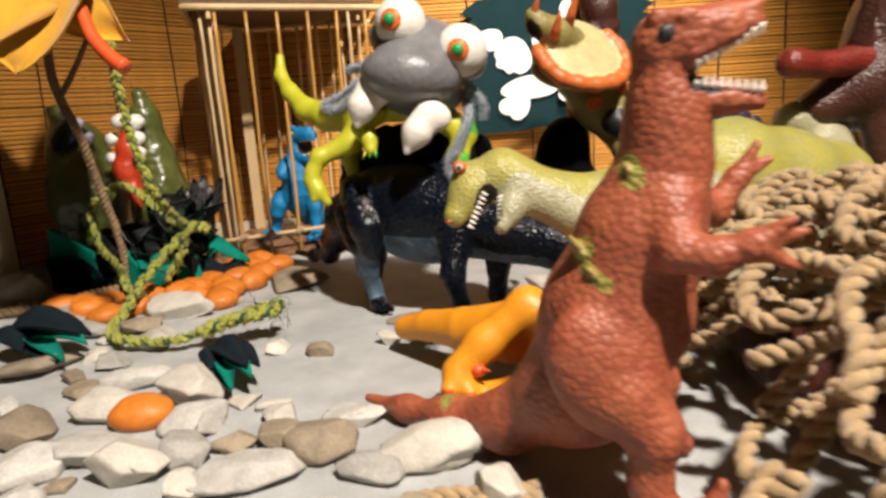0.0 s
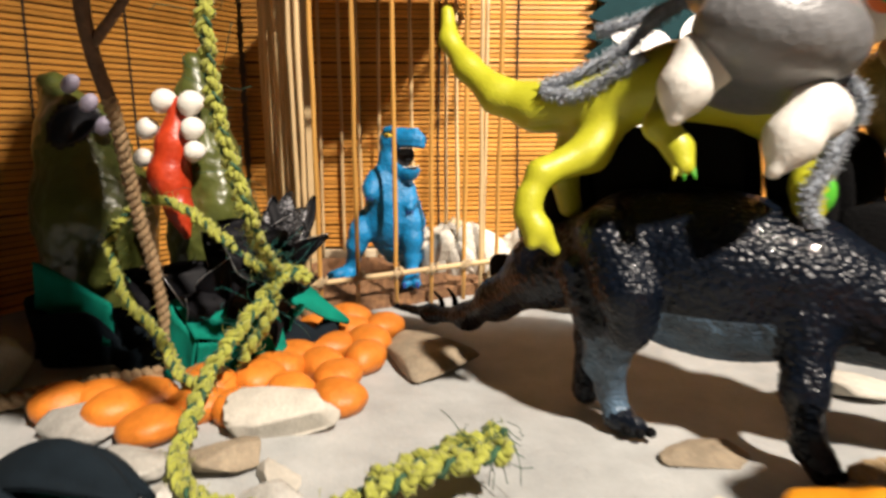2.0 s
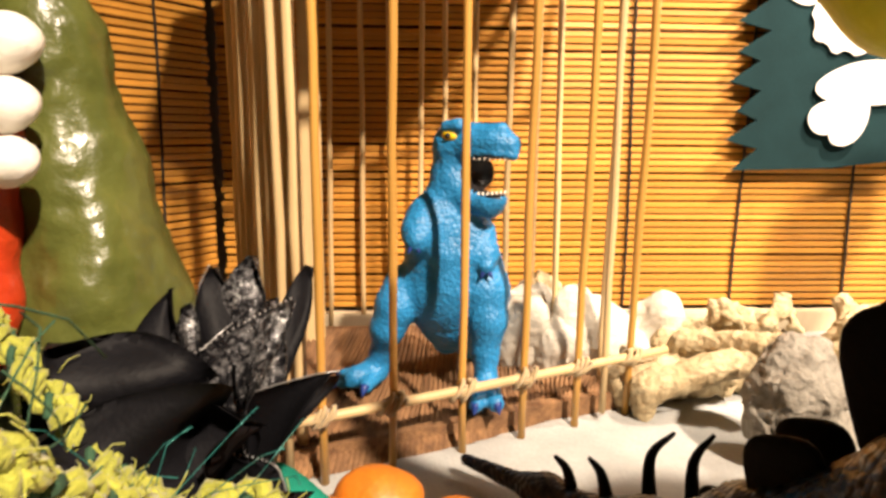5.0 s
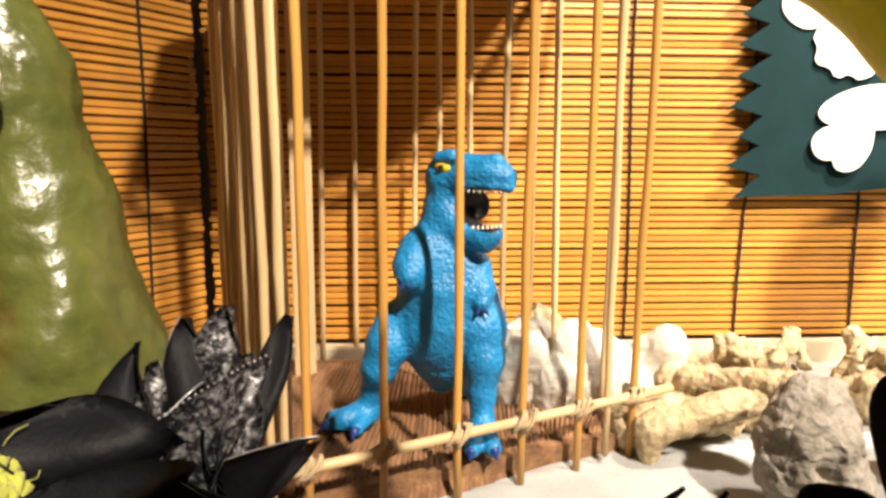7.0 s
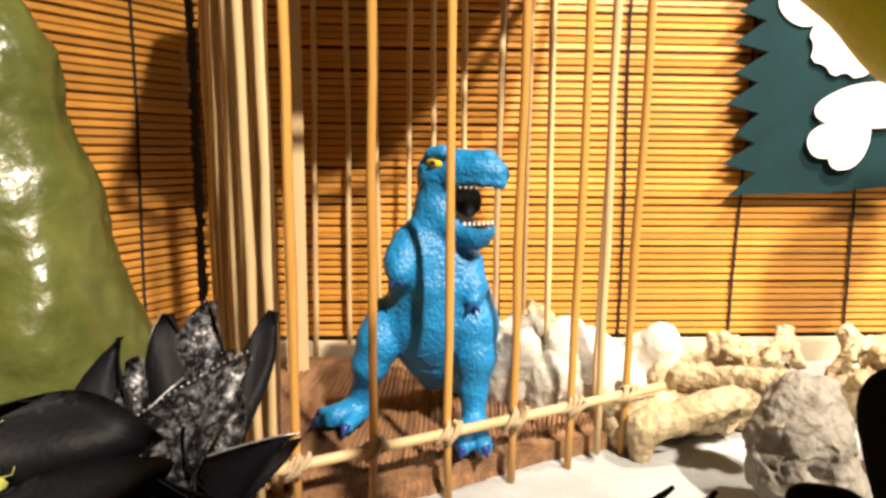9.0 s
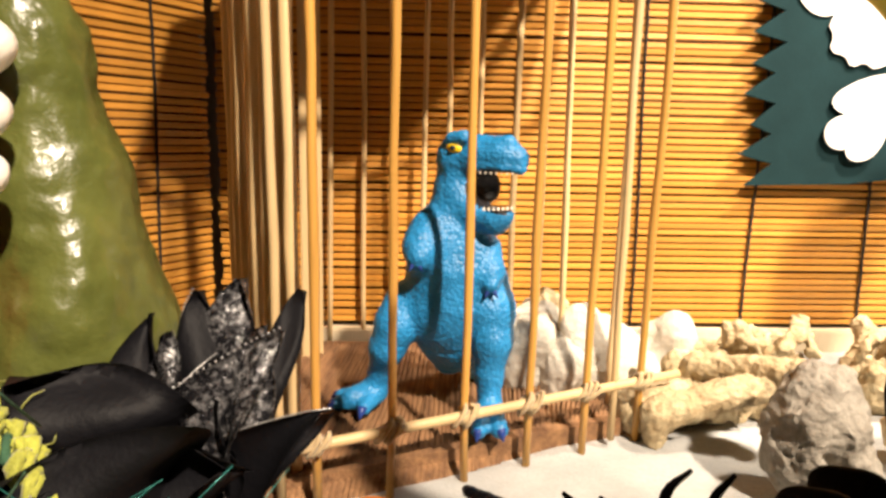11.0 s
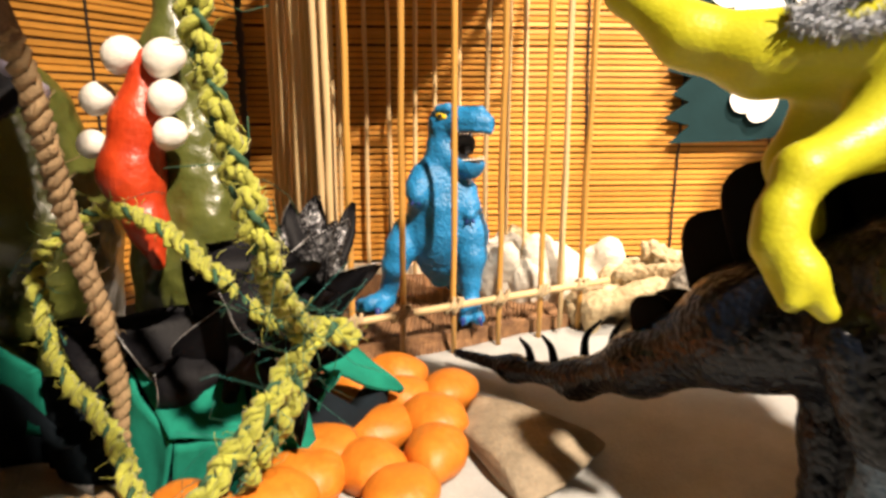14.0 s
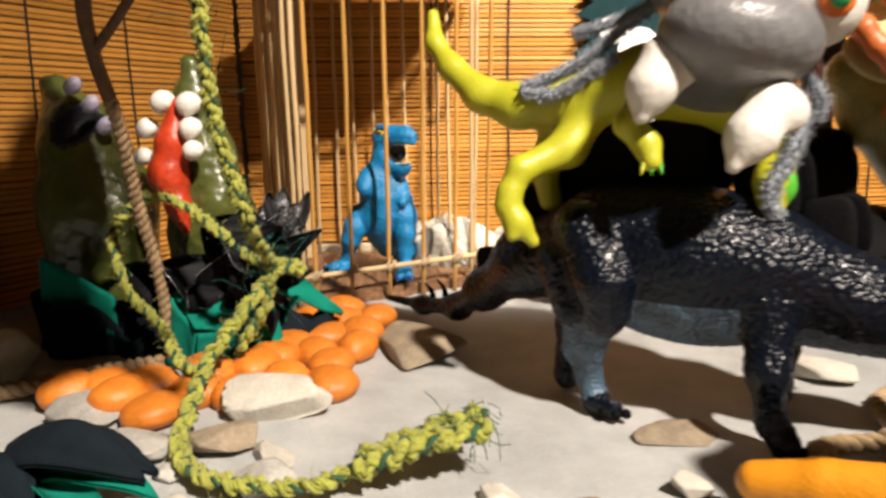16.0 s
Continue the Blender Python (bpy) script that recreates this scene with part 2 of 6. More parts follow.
class Soup:
    """Vertices, faces and material numbers gathered for one mesh."""

    def __init__(self):
        self.v, self.f, self.m, self.count = [], [], [], 0

    def add(self, verts, faces, mat=0):
        self.v.append(np.asarray(verts, float))
        self.f += [tuple(int(i) + self.count for i in fc) for fc in faces]
        self.m += [mat] * len(faces) if np.isscalar(mat) else [int(i) for i in mat]
        self.count += len(verts)

    def tube(self, path, radii, sides=6, mat=0):
        path = np.asarray(path, float)
        radii = np.broadcast_to(radii, len(path))
        _, a, b = frames_along(path)
        ang = np.linspace(0, 2 * np.pi, sides, endpoint=False)
        ring = path[:, None] + radii[:, None, None] * (np.cos(ang)[None, :, None] * a[:, None] + np.sin(ang)[None, :, None] * b[:, None])
        n = len(path)
        faces = [(i * sides + j, i * sides + (j + 1) % sides, (i + 1) * sides + (j + 1) % sides, (i + 1) * sides + j)
                 for i in range(n - 1) for j in range(sides)]
        faces += [tuple(range(sides))[::-1], tuple((n - 1) * sides + j for j in range(sides))]
        self.add(ring.reshape(-1, 3), faces, mat)

    def ball(self, centre, radii, mat=0, turn=(0, 0, 0), cols=12, rows=8, square=1.0):
        u = np.linspace(0, 2 * np.pi, cols, endpoint=False)
        verts = [(0, 0, 1)]
        for w in np.linspace(0, np.pi, rows + 1)[1:-1]:
            verts += [(np.sin(w) * np.cos(x), np.sin(w) * np.sin(x), np.cos(w)) for x in u]
        verts.append((0, 0, -1))
        faces = [(0, 1 + j, 1 + (j + 1) % cols) for j in range(cols)]
        for i in range(rows - 2):
            faces += [(1 + i * cols + j, 1 + (i + 1) * cols + j, 1 + (i + 1) * cols + (j + 1) % cols, 1 + i * cols + (j + 1) % cols) for j in range(cols)]
        last = len(verts) - 1
        faces += [(last, 1 + (rows - 2) * cols + (j + 1) % cols, 1 + (rows - 2) * cols + j) for j in range(cols)]
        r = np.array(Euler([radians(a) for a in turn]).to_matrix())
        verts = np.array(verts)
        if square != 1.0:
            verts = np.sign(verts) * np.abs(verts) ** square
            verts[:, 0] *= 1 + 0.16 * verts[:, 2]
        self.add((verts * np.broadcast_to(radii, 3)) @ r.T + centre, faces, mat)

    def spike(self, base, tip, r, mat=0, sides=6):
        p = np.linspace(base, tip, 4)
        self.tube(p, [r, r * 0.8, r * 0.45, r * 0.05], sides, mat)

    def make(self, name, mats, base=(0, 0, 0), parent=None, label="", smooth=True):
        return finish(name, np.vstack(self.v), self.f, mats, self.m, smooth, base, parent, label)


def limb(mat, *rows, k=0.008):
    """A chain of round cones; rows of x, y, z, radius."""
    return [("cone", rows[i], rows[i + 1], mat, k) for i in range(len(rows) - 1)]


def lump(mat, centre, radii, turn=(0, 0, 0), k=0.008):
    return [("ball", centre, radii, turn, mat, k)]


def carve(centre, radii, mat, turn=(0, 0, 0), k=0.003):
    return [("cut", centre, radii, turn, mat, k)]


def sculpt(prims, voxel):
    """Melts limbs and lumps into one skin (surface nets). Returns vertices, quads and material numbers."""
    low, high = np.full(3, 9.0), np.full(3, -9.0)
    for p in prims:
        if p[0] == "cone":
            for q in p[1:3]:
                low, high = np.minimum(low, np.subtract(q[:3], q[3])), np.maximum(high, np.add(q[:3], q[3]))
        elif p[0] == "ball":
            low, high = np.minimum(low, np.subtract(p[1], max(p[2]))), np.maximum(high, np.add(p[1], max(p[2])))
    low, high = low - 4 * voxel, high + 4 * voxel
    dims = np.ceil((high - low) / voxel).astype(int) + 1
    field = np.full(dims, 0.05, np.float32)
    kind = np.zeros(dims, np.int16)
    near = np.full(dims, 9.0, np.float32)
    axes = [low[i] + voxel * np.arange(dims[i]) for i in range(3)]
    for p in prims:
        k = p[-1]
        if p[0] == "cone":
            a, b = np.array(p[1][:3]), np.array(p[2][:3])
            ra, rb = p[1][3], p[2][3]
            lo, hi = np.minimum(a - ra, b - rb), np.maximum(a + ra, b + rb)
        else:
            lo, hi = np.subtract(p[1], max(p[2])), np.add(p[1], max(p[2]))
        lo, hi = lo - 2 * k - 3 * voxel, hi + 2 * k + 3 * voxel
        i0 = np.clip(((lo - low) / voxel).astype(int), 0, dims)
        i1 = np.clip(((hi - low) / voxel).astype(int) + 2, 0, dims)
        if (i1 <= i0).any():
            continue
        box = tuple(slice(i0[i], i1[i]) for i in range(3))
        x, y, z = np.meshgrid(*(axes[i][box[i]] for i in range(3)), indexing="ij", sparse=True)
        if p[0] == "cone":
            d = b - a
            h = np.clip(((x - a[0]) * d[0] + (y - a[1]) * d[1] + (z - a[2]) * d[2]) / max(d @ d, 1e-12), 0, 1)
            dist = np.sqrt((x - a[0] - h * d[0]) ** 2 + (y - a[1] - h * d[1]) ** 2 + (z - a[2] - h * d[2]) ** 2) - (ra + (rb - ra) * h)
            mat = p[3]
        else:
            c, r = np.array(p[1]), np.array(p[2], float)
            rot = np.array(Euler([radians(t) for t in p[3]]).to_matrix())
            q = [(x - c[0]) * rot[0, i] + (y - c[1]) * rot[1, i] + (z - c[2]) * rot[2, i] for i in range(3)]
            k0 = np.sqrt(sum((q[i] / r[i]) ** 2 for i in range(3)))
            k1 = np.sqrt(sum((q[i] / r[i] ** 2) ** 2 for i in range(3))) + 1e-6
            dist = k0 * (k0 - 1) / k1
            mat = p[4]
        dist = dist.astype(np.float32)
        f = field[box]
        if p[0] == "cut":
            h = np.maximum(k - np.abs(f + dist), 0) / k
            field[box] = np.maximum(f, -dist) + h * h * k / 4
            kind[box] = np.where(dist < 1.2 * voxel, mat, kind[box])
        else:
            h = np.maximum(k - np.abs(f - dist), 0) / k
            field[box] = np.minimum(f, dist) - h * h * k / 4
            closer = dist < near[box]
            kind[box] = np.where(closer, mat, kind[box])
            near[box] = np.minimum(near[box], dist)
    inside = field < 0
    cell = np.zeros(dims - 1, np.int8)
    total, weight = np.zeros((*(dims - 1), 3), np.float32), np.zeros(dims - 1, np.float32)
    corner = lambda ar, o: ar[o[0]:dims[0] - 1 + o[0], o[1]:dims[1] - 1 + o[1], o[2]:dims[2] - 1 + o[2]]
    for axis in range(3):
        for u in (0, 1):
            for w in (0, 1):
                o = [u, w]
                o.insert(axis, 0)
                e = list(o)
                e[axis] = 1
                fa, fb = corner(field, o), corner(field, e)
                cross = (fa < 0) != (fb < 0)
                t = np.where(cross, fa / np.where(cross, fa - fb, 1), 0)
                for i in range(3):
                    total[..., i] += np.where(cross, o[i] + (t if i == axis else 0), 0)
                weight += cross
    active = weight > 0
    ids = np.full(dims - 1, -1, np.int64)
    ids[active] = np.arange(active.sum())
    where = np.argwhere(active)
    verts = low + voxel * (where + total[active] / weight[active][:, None])
    quads, mats = [], []
    for axis in range(3):
        a = np.moveaxis(inside, axis, 0)
        idm = np.moveaxis(ids, axis, 0)
        kd = np.moveaxis(kind, axis, 0)
        flip = axis == 1
        core = (slice(None), slice(1, -1), slice(1, -1))
        s0, s1 = a[:-1][core], a[1:][core]
        for way in (0, 1):
            hit = np.argwhere((s0 & ~s1) if way == 0 else (~s0 & s1))
            if not len(hit):
                continue
            i, j, k = hit[:, 0], hit[:, 1] + 1, hit[:, 2] + 1
            q = np.stack([idm[i, j - 1, k - 1], idm[i, j, k - 1], idm[i, j, k], idm[i, j - 1, k]], 1)
            if (way == 1) != flip:
                q = q[:, ::-1]
            quads.append(q)
            mats.append(kd[i + (way == 1), j, k])
    return verts, np.vstack(quads), np.concatenate(mats)


class Pieces:
    """Small parts set into a figure: begin() opens a part, and what follows goes into it."""

    def __init__(self):
        self.rows = []

    def begin(self, name, label=""):
        self.rows.append((name, label, Soup()))

    def ball(self, *a, **k):
        self.rows[-1][2].ball(*a, **k)

    def spike(self, *a, **k):
        self.rows[-1][2].spike(*a, **k)

    def tube(self, *a, **k):
        self.rows[-1][2].tube(*a, **k)


def figure(name, prims, mats, voxel, base, extra=None, parent=None, label="", rough=0.0, grit=120.0):
    """A moulded skin; extra adds the parts that are set into it (eyes, teeth, plates). rough: uneven relief in metres."""
    verts, quads, index = sculpt(prims, voxel)
    if rough:
        verts = verts + np.array([noise.noise_vector(Vector(v) * grit) * rough + noise.noise_vector(Vector(v) * grit * 2.7) * rough * 0.5 for v in verts])
    body = finish(name, verts, quads, mats, index, True, base, parent, label)
    if extra:
        made = Pieces()
        extra(made)
        for nm, lb, soup in made.rows:
            used = sorted(set(soup.m))
            soup.m = [used.index(m) for m in soup.m]
            ob = soup.make(nm, [mats[i] for i in used], base, None, lb)
            ob.parent = body
            ob.location = (0, 0, 0)
    return body


def sheet(name, base, tip, width, mat, parent=None, bend=0.0, cup=0.0, thick=0.0012, normal=(0, 0, 1), wave=0.0, seed=0, shape=0.75, label="", under=None):
    """A curved petal or leaf with thickness, from base to tip; bend lifts its middle along normal, cup curls its sides."""
    rnd = random.Random(seed)
    base, tip = Vector(base), Vector(tip)
    ahead = tip - base
    long = ahead.length
    side = ahead.cross(Vector(normal)).normalized()
    up = side.cross(ahead).normalized()
    n, m = 14, 9
    top, bottom = [], []
    ph = rnd.random() * 6
    for i in range(n + 1):
        u = i / n
        w = width * (max(math.sin(math.pi * min(1, u ** shape)), 0.0) ** 0.8 * 0.5 + 0.5 * 0.12 * (1 - u)) + 0.0004
        for j in range(m):
            s = 2 * j / (m - 1) - 1
            lift = bend * math.sin(math.pi * u * 0.9) + cup * w * s * s + wave * math.sin(9 * u + 3 * s + ph) * (0.3 + abs(s))
            p = base + ahead * u + side * (w * s) + up * lift
            top.append(p)
            bottom.append(p - up * thick)
    faces, idx = [], []
    k = (n + 1) * m
    for i in range(n):
        for j in range(m - 1):
            q = (i * m + j, i * m + j + 1, (i + 1) * m + j + 1, (i + 1) * m + j)
            faces += [q[::-1], tuple(v + k for v in q)]
            idx += [0, 1 if under else 0]
    edge = [i * m for i in range(n + 1)] + [n * m + j for j in range(1, m)] + [i * m + m - 1 for i in range(n - 1, -1, -1)] + [j for j in range(m - 2, 0, -1)]
    for a, b in zip(edge, edge[1:] + edge[:1]):
        faces.append((a, b, b + k, a + k))
        idx.append(0)
    return finish(name, [tuple(v) for v in top + bottom], faces, [mat] + ([under] if under else []), idx, True, tuple(base), parent, label)


def braid(soup, points, width, strand, mats, pitch=0.02, steps=14):
    """Three plaited strands along a path; each strand has its material number."""
    path = smooth_path(points, steps)
    gap = np.r_[0, np.cumsum(np.linalg.norm(np.diff(path, axis=0), axis=1))]
    fine = np.linspace(0, gap[-1], max(8, int(gap[-1] / 0.0016)))
    path = np.stack([np.interp(fine, gap, path[:, i]) for i in range(3)], 1)
    _, a, b = frames_along(path)
    for i in range(3):
        th = 2 * np.pi * (fine / pitch + i / 3)
        line = path + (width * np.sin(th))[:, None] * a + (0.55 * width * np.sin(2 * th))[:, None] * b
        jitter = 1 + 0.14 * np.sin(fine * 900 + i * 2) + 0.1 * np.sin(fine * 2300 + i)
        thick = strand * jitter * (0.52 if mats[i] == 1 else 1.18)
        plies = 1 if mats[i] == 1 else 5
        for k in range(plies):
            turn = 2 * np.pi * (fine / 0.011 + k / plies) + 0.6 * np.sin(fine * 310 + k * 2)
            off = thick * (0.0 if plies == 1 else 0.62 + 0.16 * math.sin(k * 5 + i))
            soup.tube(line + (off * np.cos(turn))[:, None] * a + (off * np.sin(turn))[:, None] * b, thick * (1.0 if plies == 1 else 0.46), 5, mats[i])


def twist(soup, points, radius, mats=(0, 0), pitch=0.012, steps=10, step=0.002):
    """A two-ply rope along a path."""
    path = smooth_path(points, steps)
    gap = np.r_[0, np.cumsum(np.linalg.norm(np.diff(path, axis=0), axis=1))]
    fine = np.linspace(0, gap[-1], max(6, int(gap[-1] / step)))
    path = np.stack([np.interp(fine, gap, path[:, i]) for i in range(3)], 1)
    _, a, b = frames_along(path)
    for i in range(2):
        th = 2 * np.pi * (fine / pitch) + math.pi * i
        soup.tube(path + 0.52 * radius * (np.cos(th)[:, None] * a + np.sin(th)[:, None] * b), radius * 0.62, 6, mats[i])


def hairs(soup, points, count, length, mat, seed, radius=0.00018, spread=0.006):
    rnd = random.Random(seed)
    path = smooth_path(points, 12)
    for _ in range(count):
        p = path[rnd.randrange(len(path))] + np.array([rnd.uniform(-spread, spread) for _ in range(3)])
        d = np.array([rnd.uniform(-1, 1) for _ in range(3)])
        d *= length * rnd.uniform(0.4, 1.0) / np.linalg.norm(d)
        c = np.array([rnd.uniform(-0.5, 0.5) for _ in range(3)]) * length
        soup.tube(np.array([p, p + 0.35 * d + 0.2 * c, p + 0.7 * d + 0.3 * c, p + d]), radius, 3, mat)


def pebble(name, at, size, mat, seed, label, category="stone", group="", turn=0.0, rough=0.22, facet=0.0):
    """A worn stone: a lump with broken planes, lying on its flat side."""
    rnd = random.Random(seed)
    bm = bmesh.new()
    bmesh.ops.create_icosphere(bm, subdivisions=4, radius=1)
    off = Vector((rnd.uniform(0, 90), rnd.uniform(0, 90), rnd.uniform(0, 90)))
    planes = [(Vector((rnd.gauss(0, 1), rnd.gauss(0, 1), rnd.gauss(0, 1))).normalized(), rnd.uniform(0.45, 0.82)) for _ in range(13)]
    for v in bm.verts:
        d = v.co.normalized()
        r = 1 + rough * noise.noise(d * 1.4 + off) + 0.35 * rough * noise.noise(d * 4 + off)
        p = d * r
        for nrm, lim in planes:
            over = p.dot(nrm) - lim
            if over > 0:
                p -= nrm * over * 0.95
        v.co = Vector((p.x * size[0], p.y * size[1], max(p.z, -0.75) * size[2]))
    me = bpy.data.meshes.new(name)
    bm.to_mesh(me)
    bm.free()
    me.materials.append(mat)
    me.polygons.foreach_set("use_smooth", np.ones(len(me.polygons), bool))
    ob = new(name, me)
    low = min(v.co.z for v in me.vertices)
    ob.matrix_basis = pose(at[0], at[1], at[2] - low - 0.0012, 0, 0, turn)
    return tagged(ob, label, category, group)


def box_bm(sx, sy, sz, bevel=0.0):
    bm = bmesh.new()
    bmesh.ops.create_cube(bm, size=1)
    bmesh.ops.scale(bm, vec=(sx, sy, sz), verts=bm.verts)
    if bevel:
        bmesh.ops.bevel(bm, geom=bm.edges[:], offset=bevel, segments=2, affect="EDGES")
    return bm


def slab(name, lo, hi, mat, label, category, bevel=0.0, kind="structure", turn=0.0):
    size = np.subtract(hi, lo)
    bm = box_bm(*size, bevel)
    me = bpy.data.meshes.new(name)
    bm.to_mesh(me)
    bm.free()
    me.materials.append(mat)
    ob = new(name, me)
    ob.matrix_basis = pose(*(np.add(lo, hi) / 2), 0, 0, turn)
    return tagged(ob, label, category, kind=kind)


# ---- the setting ----
def ground_height(x, y):
    p = Vector((x * 9, y * 9, 0.3))
    h = 0.0030 * noise.noise(p) + 0.0020 * noise.noise(p * 2.7) + 0.0007 * noise.noise(p * 7.5)
    ridge = math.sin((x * 0.55 + y * 0.85) * 95 + 3 * noise.noise(p * 0.7))
    return h + 0.0013 * ridge * max(0, noise.noise(p * 0.8 + Vector((3, 1, 0)))) - 0.001


def build_ground():
    nx, ny = 260, 232
    xs, ys = np.linspace(-0.62, 0.72, nx), np.linspace(-0.35, 0.853, ny)
    verts = [(x, y, ground_height(x, y)) for y in ys for x in xs]
    faces = [(j * nx + i, j * nx + i + 1, (j + 1) * nx + i + 1, (j + 1) * nx + i) for j in range(ny - 1) for i in range(nx - 1)]
    ob = finish("ground", verts, faces, [CLOTH], None)
    tagged(ob, "wrinkled pale grey linen cloth spread over the table", "ground", kind="structure")


build_ground()
slab("floor", (-1.3, -1.2, -0.06), (1.4, 1.2, -0.012), TABLE, "brown wooden table top under the cloth", "table top", 0.004)
slab("wall_north", (-1.3, 0.90, -0.012), (1.4, 0.95, 1.3), PLASTER, "plain dim wall behind the blind", "wall")
slab("wall_east", (1.4, -1.2, -0.012), (1.45, 0.95, 1.3), PLASTER, "plain dim side wall", "wall")
slab("wall_south", (-1.3, -1.25, -0.012), (1.4, -1.2, 1.3), PLASTER, "plain dim wall", "wall")
slab("wall_west", (-1.35, -1.2, -0.012), (-1.3, 0.95, 1.3), PLASTER, "plain dim side wall", "wall")
slab("ceiling", (-1.35, -1.25, 1.3), (1.45, 0.95, 1.35), PLASTER, "plain dim ceiling", "ceiling")


def blind(name, start, end, low, high, pitch, label, cords, seed):
    """A roll-up blind: a thin dark backing, separate bamboo slats and knotted cords."""
    rnd = random.Random(seed)
    a, b = Vector((*start, 0)), Vector((*end, 0))
    long = (b - a).length
    ang = math.degrees(math.atan2(b.y - a.y, b.x - a.x))
    root = empty(name, tuple((a + b) / 2 + Vector((0, 0, low))), label, "blind", kind="structure")
    root.rotation_euler = (0, 0, radians(ang))
    back = box_bm(long, 0.0015, high - low)
    bmesh.ops.translate(back, vec=(0, 0.006, (high - low) / 2), verts=back.verts)
    part("backing", back, BLINDBACK, root, "dark paper backing", False)
    bm = box_bm(long, 0.0018, pitch * 0.80, 0.0006)
    me = bpy.data.meshes.new("slat")
    bm.to_mesh(me)
    bm.free()
    me.materials.append(BLIND)
    for i in range(int((high - low) / pitch)):
        ob = new("slat", me)
        ob.parent = root
        ob.location = (rnd.uniform(-0.001, 0.001), rnd.uniform(-0.0005, 0.0005), (i + 0.5) * pitch + rnd.uniform(-0.0003, 0.0003))
        ob.rotation_euler = (rnd.uniform(-0.1, 0.1), rnd.uniform(-0.0012, 0.0012), 0)
    for c in cords:
        s = Soup()
        zs = np.arange(0, high - low, pitch / 2)
        line = [(c - long / 2 + 0.0012 * math.sin(z * 21 + c * 50) + rnd.uniform(-0.0003, 0.0003), -0.0022 - 0.0009 * math.sin(i * math.pi), z) for i, z in enumerate(zs)]
        s.tube(line, 0.0009, 5)
        ob = s.make("cord", [CORD])
        ob.parent = root
    return root


blind("blind_north", (-0.297, 0.858), (0.80, 0.858), 0.016, 0.62, 0.00455, "honey-coloured bamboo slat blind with dark cords",
      [0.03, 0.108, 0.187, 0.266, 0.343, 0.421, 0.499, 0.577, 0.661, 0.744, 0.822, 0.9, 0.98], 3)
blind("blind_west", (-0.436, 0.645), (-0.301, 0.854), 0.010, 0.62, 0.00455, "honey-coloured bamboo slat blind meeting the other at the corner",
      [0.05, 0.13, 0.21], 4)
slab("post", (-0.4485, 0.612, -0.002), (-0.4285, 0.632, 0.62), POSTWOOD, "pale square timber post at the edge of the blind", "post", 0.002, turn=-30)
slab("trim", (-0.305, 0.846, -0.002), (0.80, 0.8545, 0.015), POSTWOOD, "pale wooden strip along the foot of the blind", "trim", 0.001)

# ---- the cage ----
FLOOR = 0.013


